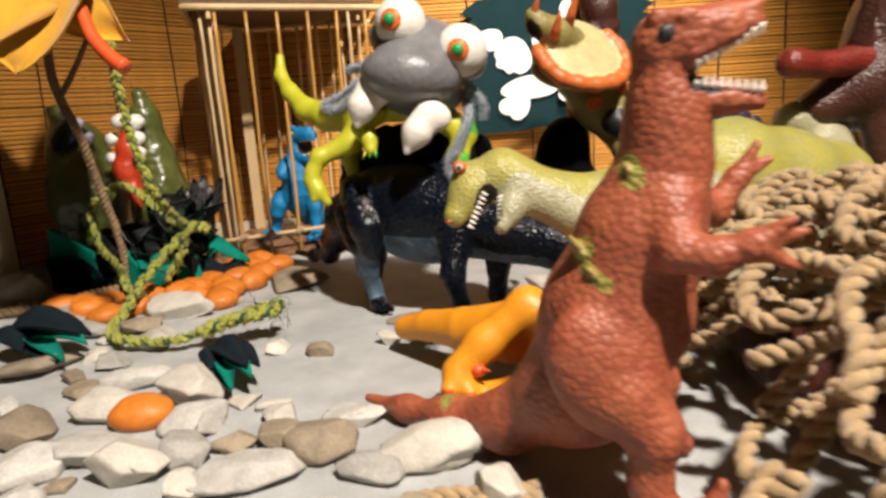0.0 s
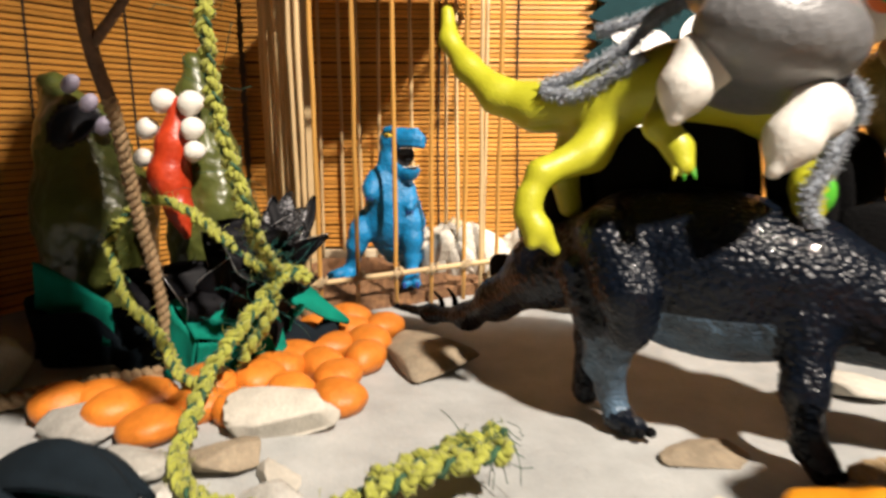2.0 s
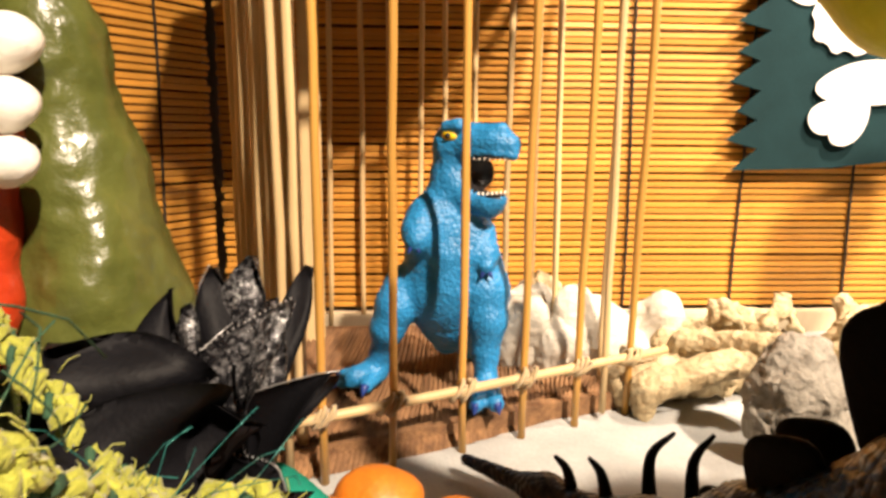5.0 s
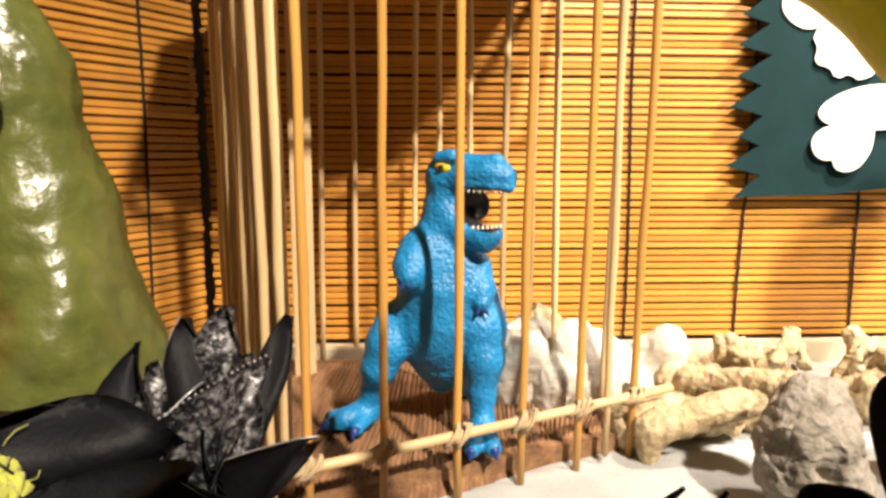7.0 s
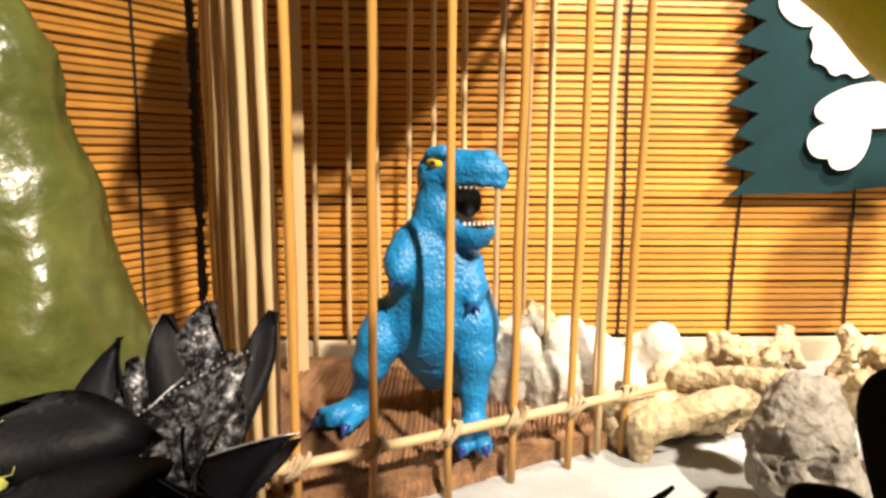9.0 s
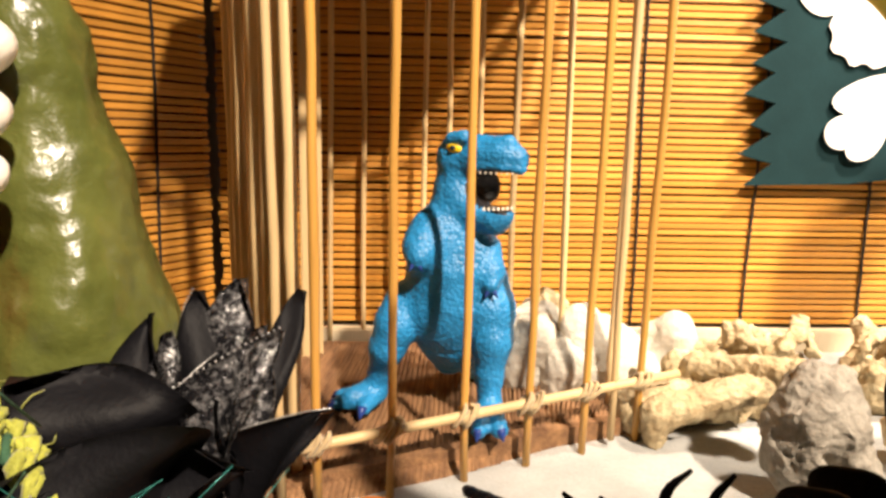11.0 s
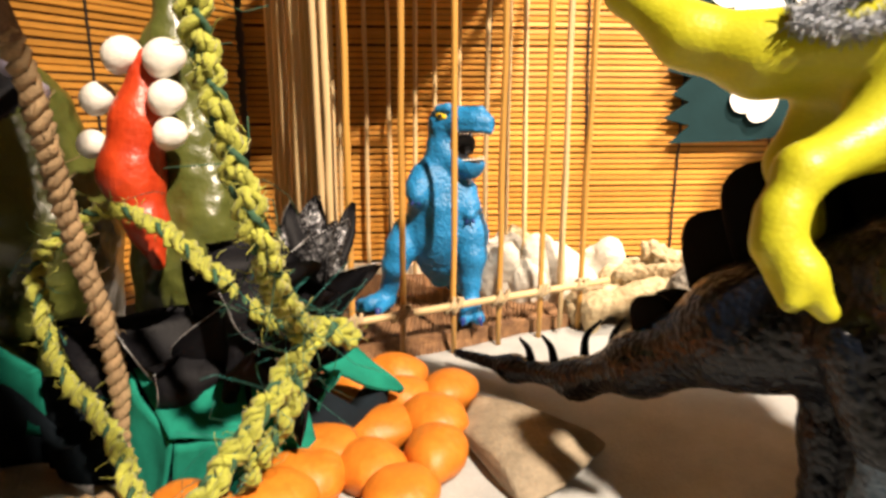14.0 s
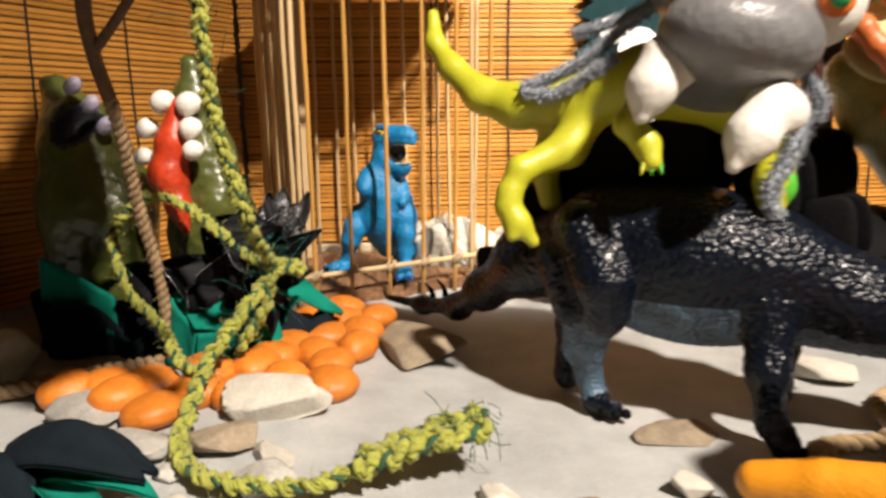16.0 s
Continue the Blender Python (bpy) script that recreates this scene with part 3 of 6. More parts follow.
def build_cage():
    root = empty("cage", (-0.15, 0.75, 0), "bamboo skewer cage with a twine-tied front rail", "cage")

    def local(p):
        return (p[0] + 0.15, p[1] - 0.75, p[2])

    def bar(x, y, low, high, r, mat, lean=(0, 0), seed=0):
        rnd = random.Random(seed)
        s = Soup()
        zs = np.linspace(low, high, 9)
        line = [local((x + lean[0] * (z - low) + rnd.uniform(-0.0004, 0.0004), y + lean[1] * (z - low) + rnd.uniform(-0.0004, 0.0004), z)) for z in zs]
        rad = [r * (1.12 if i in (3, 6) else 1.0) for i in range(9)]
        s.tube(line, rad, 8)
        ob = s.make("bar", [mat])
        ob.parent = root

    for i, x in enumerate((-0.209, -0.183, -0.1545, -0.127, -0.1005, -0.073)):
        bar(x, 0.654 + (x + 0.225) * 0.42, 0.0, 0.258, 0.0017, ORANGEWOOD, ((-0.004, 0.003, 0.0, 0.006, 0.012, 0.016)[i], 0.0), i)
    for i, (x, y) in enumerate(((-0.222, 0.661), (-0.086, 0.712), (-0.081, 0.735), (-0.100, 0.757), (-0.109, 0.776), (-0.122, 0.794), (-0.137, 0.812), (-0.155, 0.826),
                                (-0.170, 0.838), (-0.187, 0.845), (-0.206, 0.848), (-0.227, 0.846))):
        bar(x, y, 0.004, 0.256, 0.0016, PALEWOOD, (0.01 * ((i % 3) - 1), 0.0), 20 + i)
    for i in range(9):
        u = i / 8
        bar(-0.219 - 0.038 * u, 0.676 + 0.066 * u, 0.002, 0.256, 0.0024 + 0.0007 * (i % 3 == 1), PALEWOOD, (0.008 * ((i % 2) - 0.5), 0.01 * ((i % 3) - 1)), 40 + i)
    strip = box_bm(0.012, 0.003, 0.25, 0.0008)
    bmesh.ops.rotate(strip, matrix=Matrix.Rotation(radians(20), 3, "Z"), verts=strip.verts)
    bmesh.ops.translate(strip, vec=local((-0.232, 0.805, 0.129)), verts=strip.verts)
    part("flat_strip", strip, PALEWOOD, root, "wide flat pale bamboo strip", False)
    rails = [((-0.229, 0.651, 0.027), (-0.052, 0.7255, 0.030), 0.0021), ((-0.235, 0.648, 0.2575), (-0.05, 0.726, 0.2565), 0.0034),
             ((-0.235, 0.648, 0.2575), (-0.27, 0.76, 0.2575), 0.003), ((-0.05, 0.728, 0.2565), (-0.075, 0.846, 0.2565), 0.003), ((-0.27, 0.76, 0.2575), (-0.235, 0.846, 0.2575), 0.003),
             ((-0.245, 0.846, 0.2575), (-0.075, 0.846, 0.2575), 0.003)]
    for a, b, r in rails:
        s = Soup()
        s.tube(np.linspace(local(a), local(b), 8), r, 8)
        ob = s.make("rail", [PALEWOOD])
        ob.parent = root
    for i, x in enumerate((-0.209, -0.183, -0.1545, -0.127, -0.1005, -0.073)):
        s = Soup()
        y, z = 0.651 + (x + 0.229) * 0.42, 0.0273 + (x + 0.229) * 0.017
        rnd = random.Random(i)
        coil = []
        for a in np.linspace(0, 12 * math.pi, 100):
            tilt = 0.9 * math.sin(a / 12 * 2.1 + i)
            off = 0.0026 * math.sin(a / 12 * 1.7)
            r = 0.0034 + 0.0007 * math.sin(a * 0.37 + i)
            coil.append(local((x + off + r * math.cos(a) * math.cos(tilt), y - 0.0008 + r * math.sin(a), z + r * math.cos(a) * (0.4 + abs(math.sin(tilt))))))
        s.tube(coil, 0.0009, 5)
        ob = s.make("knot", [TWINE])
        ob.parent = root
    roof = bmesh.new()
    pts = [(-0.24, 0.655), (-0.06, 0.728), (-0.08, 0.85), (-0.24, 0.85), (-0.268, 0.76)]
    lower = [roof.verts.new(local((x, y, 0.2612))) for x, y in pts]
    upper = [roof.verts.new(local((x, y, 0.2652))) for x, y in pts]
    roof.faces.new(upper)
    roof.faces.new(lower[::-1])
    for i in range(5):
        roof.faces.new((lower[i], lower[(i + 1) % 5], upper[(i + 1) % 5], upper[i]))
    part("roof", roof, ROOFWOOD, root, "thin brown roof board", False)


build_cage()


def build_cage_floor():
    """A mat of ridged palm fibre strips."""
    root = empty("fibre_mat", (-0.16, 0.75, 0), "brown ridged palm fibre mat on the cage floor", "mat")
    rnd = random.Random(5)
    for i in range(15):
        x0 = -0.095 + i * 0.0135
        verts, m, n = [], 25, 12
        for k in range(n):
            u = k / (n - 1)
            for j in range(m):
                x = x0 + (j / (m - 1) - 0.5) * 0.0148
                z = FLOOR - 0.0022 + 0.0011 * math.sin(j * 1.57) + 0.0010 * noise.noise(Vector((x * 50, u * 6, i * 3.1))) + 0.0012 * ((i % 2) * 2 - 1) * (0.5 - abs(u - 0.5)) - (0.010 if j in (0, m - 1) else 0.0)
                if k in (0, n - 1):
                    z = 0.0
                verts.append((x + 0.010 * math.sin(u * 2 + i * 0.3) + 0.03 * (u - 0.5), (-0.100 + 0.40 * (x + 0.085)) * (1 - u) + (0.092 - 0.9 * max(0, x - 0.02)) * u, z))
        faces = [(k * m + j, k * m + j + 1, (k + 1) * m + j + 1, (k + 1) * m + j) for k in range(n - 1) for j in range(m - 1)]
        ob = finish("fibre_strip", verts, faces, [FIBRE], None)
        ob.parent = root
    base = bmesh.new()
    pts = [(-0.09, -0.092), (0.0, -0.058), (0.085, -0.026), (0.06, 0.03), (0.0, 0.088), (-0.09, 0.088)]
    lower = [base.verts.new((x, y, -0.001)) for x, y in pts]
    upper = [base.verts.new((x, y, FLOOR - 0.004)) for x, y in pts]
    base.faces.new(upper)
    base.faces.new(lower[::-1])
    for i in range(6):
        base.faces.new((lower[i], lower[(i + 1) % 6], upper[(i + 1) % 6], upper[i]))
    part("underlay", base, FIBRE, root, "", False)


build_cage_floor()


# ---- toy dinosaurs ----
def blue_dinosaur():
    g = FLOOR
    p = limb(0, (-0.1577, 0.742, 0.0305, 0.0070), (-0.1565, 0.734, 0.0470, 0.0157), (-0.1558, 0.728, 0.0646, 0.0190), (-0.1565, 0.726, 0.0805, 0.0165), (-0.1574, 0.724, 0.0948, 0.0120), (-0.1561, 0.723, 0.1110, 0.0093), (-0.1564, 0.722, 0.1251, 0.0089), k=0.008)
    p += limb(0, (-0.1541, 0.745, 0.0407, 0.0125), (-0.1428, 0.765, 0.0230, 0.0088), (-0.1261, 0.782, 0.0223, 0.0062), (-0.1191, 0.785, 0.0347, 0.0037), k=0.006)
    p += lump(0, (-0.1575, 0.7250, 0.0790), (0.0205, 0.0165, 0.0240), (0, 0, 0), 0.006)
    p += lump(0, (-0.1600, 0.7270, 0.0600), (0.0225, 0.0170, 0.0180), (0, 0, 0), 0.006)
    # skull, brow, nostril, jaw
    p += limb(0, (-0.1565, 0.7200, 0.1280, 0.0091), (-0.1479, 0.7140, 0.1288, 0.0077), (-0.1396, 0.7080, 0.1290, 0.0071), (-0.1346, 0.7040, 0.1276, 0.0052), k=0.004)
    p += limb(0, (-0.1600, 0.7135, 0.1352, 0.0030), (-0.1555, 0.7095, 0.1362, 0.0028), k=0.002)
    p += lump(0, (-0.1380, 0.7040, 0.1348), (0.0034, 0.0030, 0.0024), (0, 0, -36), 0.002)
    p += limb(0, (-0.1480, 0.7080, 0.1238, 0.0026), (-0.1400, 0.7025, 0.1236, 0.0024), (-0.1335, 0.7010, 0.1236, 0.0024), k=0.002)
    p += limb(0, (-0.1574, 0.7190, 0.1108, 0.0067), (-0.1489, 0.7130, 0.1043, 0.0057), (-0.1416, 0.7070, 0.1025, 0.0051), (-0.1387, 0.7040, 0.1049, 0.0039), k=0.004)
    p += lump(2, (-0.1475, 0.7190, 0.1155), (0.0090, 0.0055, 0.0085), k=0.002)
    p += carve((-0.1418, 0.7035, 0.1150), (0.0142, 0.0145, 0.0080), 2, (0, 4, -20), 0.0015)
    # the leg set apart, with its long foot
    p += limb(0, (-0.1786, 0.726, 0.0627, 0.0096), (-0.1825, 0.722, 0.0535, 0.0095), (-0.1865, 0.722, 0.0432, 0.0078), (-0.1896, 0.728, 0.0300, 0.0052), (-0.1915, 0.729, 0.0225, 0.0054), k=0.003)
    p += limb(0, (-0.1925, 0.7290, g + 0.0075, 0.0058), (-0.2010, 0.7240, g + 0.0055, 0.0046), (-0.2085, 0.7215, g + 0.0038, 0.0030), k=0.003)
    p += limb(0, (-0.1950, 0.7300, g + 0.0060, 0.0046), (-0.2080, 0.7300, g + 0.0042, 0.0030), k=0.0025)
    p += limb(0, (-0.1925, 0.7270, g + 0.0060, 0.0048), (-0.1965, 0.7160, g + 0.0036, 0.0030), k=0.0025)
    # the leg behind the rail
    p += limb(0, (-0.1429, 0.722, 0.0737, 0.0095), (-0.1416, 0.716, 0.0625, 0.0106), (-0.1408, 0.712, 0.0498, 0.0086), (-0.1418, 0.711, 0.0340, 0.0057), (-0.1417, 0.709, 0.0215, 0.0050), k=0.003)
    p += limb(0, (-0.1415, 0.7060, g + 0.0070, 0.0056), (-0.1390, 0.6940, g + 0.0042, 0.0038), k=0.003)
    p += limb(0, (-0.1430, 0.7050, g + 0.0060, 0.0048), (-0.1475, 0.6935, g + 0.0040, 0.0034), k=0.0025)
    # short arms held against the chest
    p += limb(0, (-0.1690, 0.718, 0.0960, 0.0080), (-0.1722, 0.712, 0.0900, 0.0058), (-0.1735, 0.707, 0.0865, 0.0036), k=0.009)
    p += limb(0, (-0.1450, 0.717, 0.0880, 0.0078), (-0.1424, 0.711, 0.0800, 0.0055), (-0.1430, 0.706, 0.0756, 0.0034), k=0.003)
    # folds of the chest and the throat
    for a in (-0.1640, -0.1590, -0.1535, -0.1480):
        p += limb(0, (a + 0.0015, 0.7135, 0.0960, 0.0018), (a, 0.7095, 0.0800, 0.0022), (a + 0.001, 0.7095, 0.0640, 0.0018), k=0.004)

    def extra(s):
        for x, y in ((-0.1590, 0.7122), (-0.1475, 0.7250)):
            s.begin("eye", "yellow painted eye")
            s.ball((x, y, 0.1318), (0.0040, 0.0022, 0.0025), 3, (0, 12, -36))
            s.ball((x - 0.0008, y - 0.0018, 0.1316), (0.0015, 0.0009, 0.0012), 2)
        s.begin("upper_teeth", "small ivory teeth")
        for i in range(9):
            u = i / 8
            c = np.array((-0.1490 + 0.0165 * u, 0.7055 - 0.0055 * math.sin(u * 1.7), 0.1224))
            s.spike(c, c + (0, 0, -0.0011), 0.0006, 4)
        s.begin("lower_teeth", "ivory teeth in the lower jaw")
        for i in range(7):
            u = i / 6
            c = np.array((-0.1470 + 0.0105 * u, 0.7060 - 0.0058 * math.sin(u * 1.9), 0.1066 + 0.0012 * u))
            s.spike(c, c + (0.0003, 0, 0.0016), 0.0008, 4)
        for x, y, dx, dy in ((-0.2095, 0.7213, -0.004, -0.001), (-0.2092, 0.7300, -0.004, 0.0), (-0.1970, 0.7145, -0.001, -0.004), (-0.1388, 0.6922, 0.001, -0.003), (-0.1480, 0.6920, -0.001, -0.003)):
            s.begin("claw", "dark blue claw")
            s.spike((x, y, g + 0.0048), (x + dx, y + dy, g + 0.0008), 0.0024, 1)
        for c in ((-0.1745, 0.7060, 0.0860), (-0.1430, 0.7062, 0.0750)):
            for d in (-1, 1):
                s.begin("claw", "dark blue claw")
                s.spike(c, (c[0] + 0.0028 * d, c[1] - 0.003, c[2] - 0.0045), 0.0019, 1)

    ob = figure("toy_dinosaur", p, [BLUE, BLUEDARK, MOUTH, YELLOWEYE, TOOTH], 0.0009, (-0.16, 0.72, g), extra, rough=0.0003, grit=420)
    tagged(ob, "blue rubber tyrannosaur toy roaring inside the cage", "toy dinosaur")


def black_dinosaur():
    p = limb(0, (-0.155, 0.661, 0.009, 0.0022), (-0.130, 0.632, 0.011, 0.0042), (-0.108, 0.598, 0.019, 0.0068), (-0.095, 0.562, 0.040, 0.0105), (-0.075, 0.525, 0.066, 0.018), (-0.045, 0.495, 0.080, 0.027), k=0.012)
    p += lump(0, (-0.012, 0.476, 0.078), (0.058, 0.034, 0.034), (0, 4, -33), 0.012)
    p += lump(1, (-0.012, 0.474, 0.062), (0.052, 0.028, 0.026), (0, 4, -33), 0.006)
    p += limb(0, (0.020, 0.455, 0.076, 0.025), (0.050, 0.438, 0.064, 0.018), (0.078, 0.425, 0.056, 0.0125), (0.100, 0.412, 0.050, 0.009), (0.112, 0.405, 0.046, 0.006), k=0.010)
    p += limb(1, (0.030, 0.448, 0.056, 0.014), (0.075, 0.424, 0.047, 0.008), k=0.006)
    p += limb(0, (-0.060, 0.478, 0.092, 0.0135), (-0.053, 0.466, 0.068, 0.0135), (-0.051, 0.466, 0.052, 0.0095), k=0.004)
    p += limb(0, (-0.070, 0.486, 0.074, 0.010), (-0.064, 0.480, 0.052, 0.0085), k=0.005)
    p += limb(1, (-0.051, 0.466, 0.056, 0.0095), (-0.055, 0.474, 0.036, 0.0062), (-0.0535, 0.480, 0.016, 0.0056), (-0.051, 0.477, 0.006, 0.0064), k=0.005)
    p += limb(1, (-0.061, 0.480, 0.048, 0.0068), (-0.062, 0.483, 0.030, 0.0045), (-0.056, 0.481, 0.018, 0.004), k=0.004)
    p += limb(0, (-0.051, 0.475, 0.005, 0.0058), (-0.045, 0.467, 0.0042, 0.0048), k=0.004)
    p += limb(0, (-0.050, 0.515, 0.066, 0.015), (-0.054, 0.512, 0.035, 0.0075), (-0.058, 0.506, 0.006, 0.007), k=0.008)
    p += limb(0, (0.012, 0.440, 0.060, 0.012), (0.008, 0.430, 0.036, 0.0080), (0.013, 0.432, 0.012, 0.0058), (0.016, 0.426, 0.005, 0.0068), k=0.006)
    p += limb(0, (0.040, 0.475, 0.060, 0.013), (0.044, 0.480, 0.030, 0.008), (0.042, 0.476, 0.006, 0.0075), k=0.008)

    def extra(s):
        spine = [(-0.099, 0.586, 0.026), (-0.089, 0.561, 0.050), (-0.071, 0.547, 0.071), (-0.061, 0.532, 0.084), (-0.036, 0.511, 0.101), (-0.008, 0.492, 0.106), (0.024, 0.466, 0.100), (0.046, 0.452, 0.086), (0.066, 0.440, 0.070)]
        sizes = (0.006, 0.0105, 0.018, 0.021, 0.022, 0.022, 0.017, 0.013, 0.008)
        for i, ((x, y, z), h) in enumerate(zip(spine, sizes)):
            for sd in (-0.5, 0.5):
                s.begin("back_plate", "black back plate")
                q = (x + 0.010 * sd + 0.004 * (sd > 0), y + 0.010 * sd, z + h * 0.55)
                s.ball(q, (h * 0.80, 0.0022, h * 1.16), 2, (14 * sd, -14, -40 - 12 * (i < 3)), 20, 14, 0.62)
        for (x, y, z), h, lean in (((-0.123, 0.621, 0.013), 0.016, -0.006), ((-0.115, 0.610, 0.017), 0.017, -0.006), ((-0.099, 0.618, 0.016), 0.022, 0.008), ((-0.090, 0.606, 0.018), 0.025, 0.006)):
            s.begin("tail_spike", "black tail spike")
            pts = smooth_path([(x, y, z), (x + lean * 0.2, y + 0.005, z + h * 0.6), (x + lean, y + 0.003, z + h)], 4)
            s.tube(pts, np.linspace(0.0027, 0.0007, len(pts)), 7, 2)
        for d in (-0.005, 0, 0.005):
            s.begin("toe")
            s.ball((-0.045 + d, 0.463 + abs(d) * 0.4 - d * 0.3, 0.003), (0.0026, 0.003, 0.0024), 2)
            s.begin("toe")
            s.ball((0.016 + d, 0.4195 + abs(d) * 0.3, 0.003), (0.0025, 0.003, 0.0024), 2)

    ob = figure("toy_dinosaur", p, [BLACK, SLATEBLUE, BLACKMATT], 0.0013, (-0.02, 0.47, 0), extra, rough=0.0006, grit=400)
    tagged(ob, "glossy black stegosaur toy with slate blue belly and shins", "toy dinosaur")


def lime_dinosaur():
    p = limb(0, (-0.125, 0.554, 0.198, 0.0034), (-0.1245, 0.548, 0.183, 0.0046), (-0.116, 0.539, 0.169, 0.0064), (-0.102, 0.527, 0.1545, 0.0086), (-0.084, 0.518, 0.1485, 0.0112), (-0.060, 0.507, 0.1510, 0.0145), (-0.030, 0.484, 0.159, 0.0162), (0.0, 0.468, 0.152, 0.0145), k=0.005)
    p += limb(0, (-0.054, 0.498, 0.144, 0.0105), (-0.064, 0.494, 0.128, 0.0088), (-0.088, 0.488, 0.1185, 0.0060), (-0.0935, 0.486, 0.108, 0.0052), (-0.0945, 0.485, 0.101, 0.0052), (-0.090, 0.482, 0.094, 0.0054), (-0.083, 0.480, 0.085, 0.0030), k=0.005)
    p += limb(0, (-0.092, 0.484, 0.096, 0.0042), (-0.0935, 0.479, 0.088, 0.0026), k=0.004)
    p += limb(0, (-0.040, 0.462, 0.148, 0.008), (-0.050, 0.450, 0.140, 0.0055), (-0.044, 0.445, 0.132, 0.005), (-0.043, 0.441, 0.125, 0.0042), k=0.005)
    p += limb(0, (0.006, 0.470, 0.145, 0.011), (0.022, 0.460, 0.130, 0.008), (0.016, 0.452, 0.115, 0.007), (0.015, 0.450, 0.105, 0.006), k=0.006)
    p += lump(1, (0.026, 0.458, 0.138), (0.004, 0.006, 0.010), k=0.003)
    p += lump(1, (0.020, 0.448, 0.112), (0.004, 0.004, 0.006), k=0.003)
    p += limb(0, (-0.062, 0.515, 0.140, 0.010), (-0.07, 0.52, 0.118, 0.007), (-0.066, 0.518, 0.100, 0.006), k=0.006)

    def extra(s):
        for d in (-0.003, 0.0, 0.003):
            s.begin("claw", "green tipped claw")
            s.spike((-0.043 + d, 0.441, 0.125), (-0.044 + 1.5 * d, 0.437, 0.1195), 0.0014, 1 if d >= 0 else 0)

    ob = figure("toy_dinosaur", p, [LIME, GREENTIP], 0.0012, (-0.05, 0.49, 0.09), extra)
    tagged(ob, "yellow-green vinyl dinosaur toy perched on the black stegosaur", "toy dinosaur")
    root = empty("pipe_cleaner", (-0.04, 0.48, 0.17), "fluffy blue-grey pipe cleaner wound round the yellow-green toy", "pipe cleaner")
    for pts, r in (([(-0.084, 0.506, 0.157), (-0.066, 0.498, 0.164), (-0.052, 0.490, 0.173), (-0.038, 0.482, 0.187), (-0.02, 0.472, 0.196)], 0.0036),
                   ([(-0.084, 0.505, 0.156), (-0.072, 0.495, 0.153), (-0.058, 0.487, 0.161), (-0.046, 0.480, 0.169)], 0.0034),
                   ([(-0.03, 0.482, 0.192), (-0.05, 0.492, 0.184), (-0.062, 0.497, 0.181)], 0.0030),
                   ([(0.022, 0.470, 0.160), (0.026, 0.452, 0.146), (0.019, 0.444, 0.128), (0.010, 0.443, 0.112), (0.013, 0.442, 0.100)], 0.0036),
                   ([(0.026, 0.462, 0.165), (0.036, 0.456, 0.152), (0.036, 0.456, 0.140)], 0.0030)):
        s = Soup()
        path = smooth_path(pts, 16)
        s.tube(path, [r * (0.72 + 0.12 * math.sin(i * 2.1)) for i in range(len(path))], 8, 0)
        rnd = random.Random(int(r * 1e6))
        _, a, b = frames_along(path)
        for i in range(len(path)):
            for _ in range(26):
                an = rnd.uniform(0, 6.283)
                d = a[i] * math.cos(an) + b[i] * math.sin(an) + np.array([rnd.uniform(-0.4, 0.4) for _ in range(3)])
                q = path[i] + d * r * 0.55
                s.tube(np.array([q, q + d * r * rnd.uniform(0.3, 0.75)]), [0.0003, 0.0001], 3, 0)
        s.make("strand", [FLUFF], (-0.04, 0.48, 0.17), root)


def monster_head():
    root = empty("monster_head", (-0.012, 0.445, 0.145), "grey clay monster head with bulging white eyes and tusks", "clay monster")
    p = lump(0, (0.0, 0.462, 0.190), (0.042, 0.030, 0.021), (10, 20, 0), 0.012)
    p += lump(0, (-0.013, 0.435, 0.172), (0.032, 0.024, 0.019), (-12, 10, 0), 0.014)
    p += lump(0, (-0.008, 0.462, 0.160), (0.030, 0.022, 0.016), (0, 8, 0), 0.010)
    figure("head", p, [GREY], 0.0014, (-0.012, 0.445, 0.145), None, root)
    for c, r, d in (((-0.017, 0.445, 0.2065), 0.0172, (-0.32, -0.94, 0.05)), ((0.0225, 0.443, 0.1865), 0.0175, (-0.16, -0.98, -0.03))):
        s = Soup()
        s.ball(c, r, 0, (0, 0, 0), 24, 16)
        eye = s.make("eye", [WHITECLAY], (-0.012, 0.445, 0.145), root, "white clay eyeball")
        d = np.array(d) / np.linalg.norm(d)
        c = np.array(c)
        rot = [math.degrees(a) for a in Vector(d).to_track_quat("Z", "Y").to_euler()]
        s = Soup()
        s.ball(c + d * r * 0.94, (0.0072, 0.0072, 0.0026), 0, rot, 18, 8)
        iris = s.make("iris", [IRIS], (-0.012, 0.445, 0.145), None, "orange clay iris")
        iris.parent = eye
        iris.location = (0, 0, 0)
        s = Soup()
        s.ball(c + d * r * 1.10, (0.0040, 0.0040, 0.0028), 0, rot, 14, 8)
        pupil = s.make("pupil", [PUPIL], (-0.012, 0.445, 0.145), None, "green clay pupil")
        pupil.parent = eye
        pupil.location = (0, 0, 0)
    for top, low, w in (((-0.041, 0.440, 0.166), (-0.050, 0.436, 0.143), 0.0115), ((-0.002, 0.428, 0.148), (-0.017, 0.424, 0.124), 0.0115)):
        p = limb(0, (*top, w * 0.75), (*((np.array(top) * 0.45 + np.array(low) * 0.55)), w * 0.8), (*low, w * 0.28), k=0.005)
        p += lump(0, np.array(top) + (0.006, 0, -0.004), (w * 0.8, w * 0.6, w * 0.75), k=0.006)
        figure("tusk", p, [WHITECLAY], 0.0012, (-0.012, 0.445, 0.145), None, root, "white clay tusk")


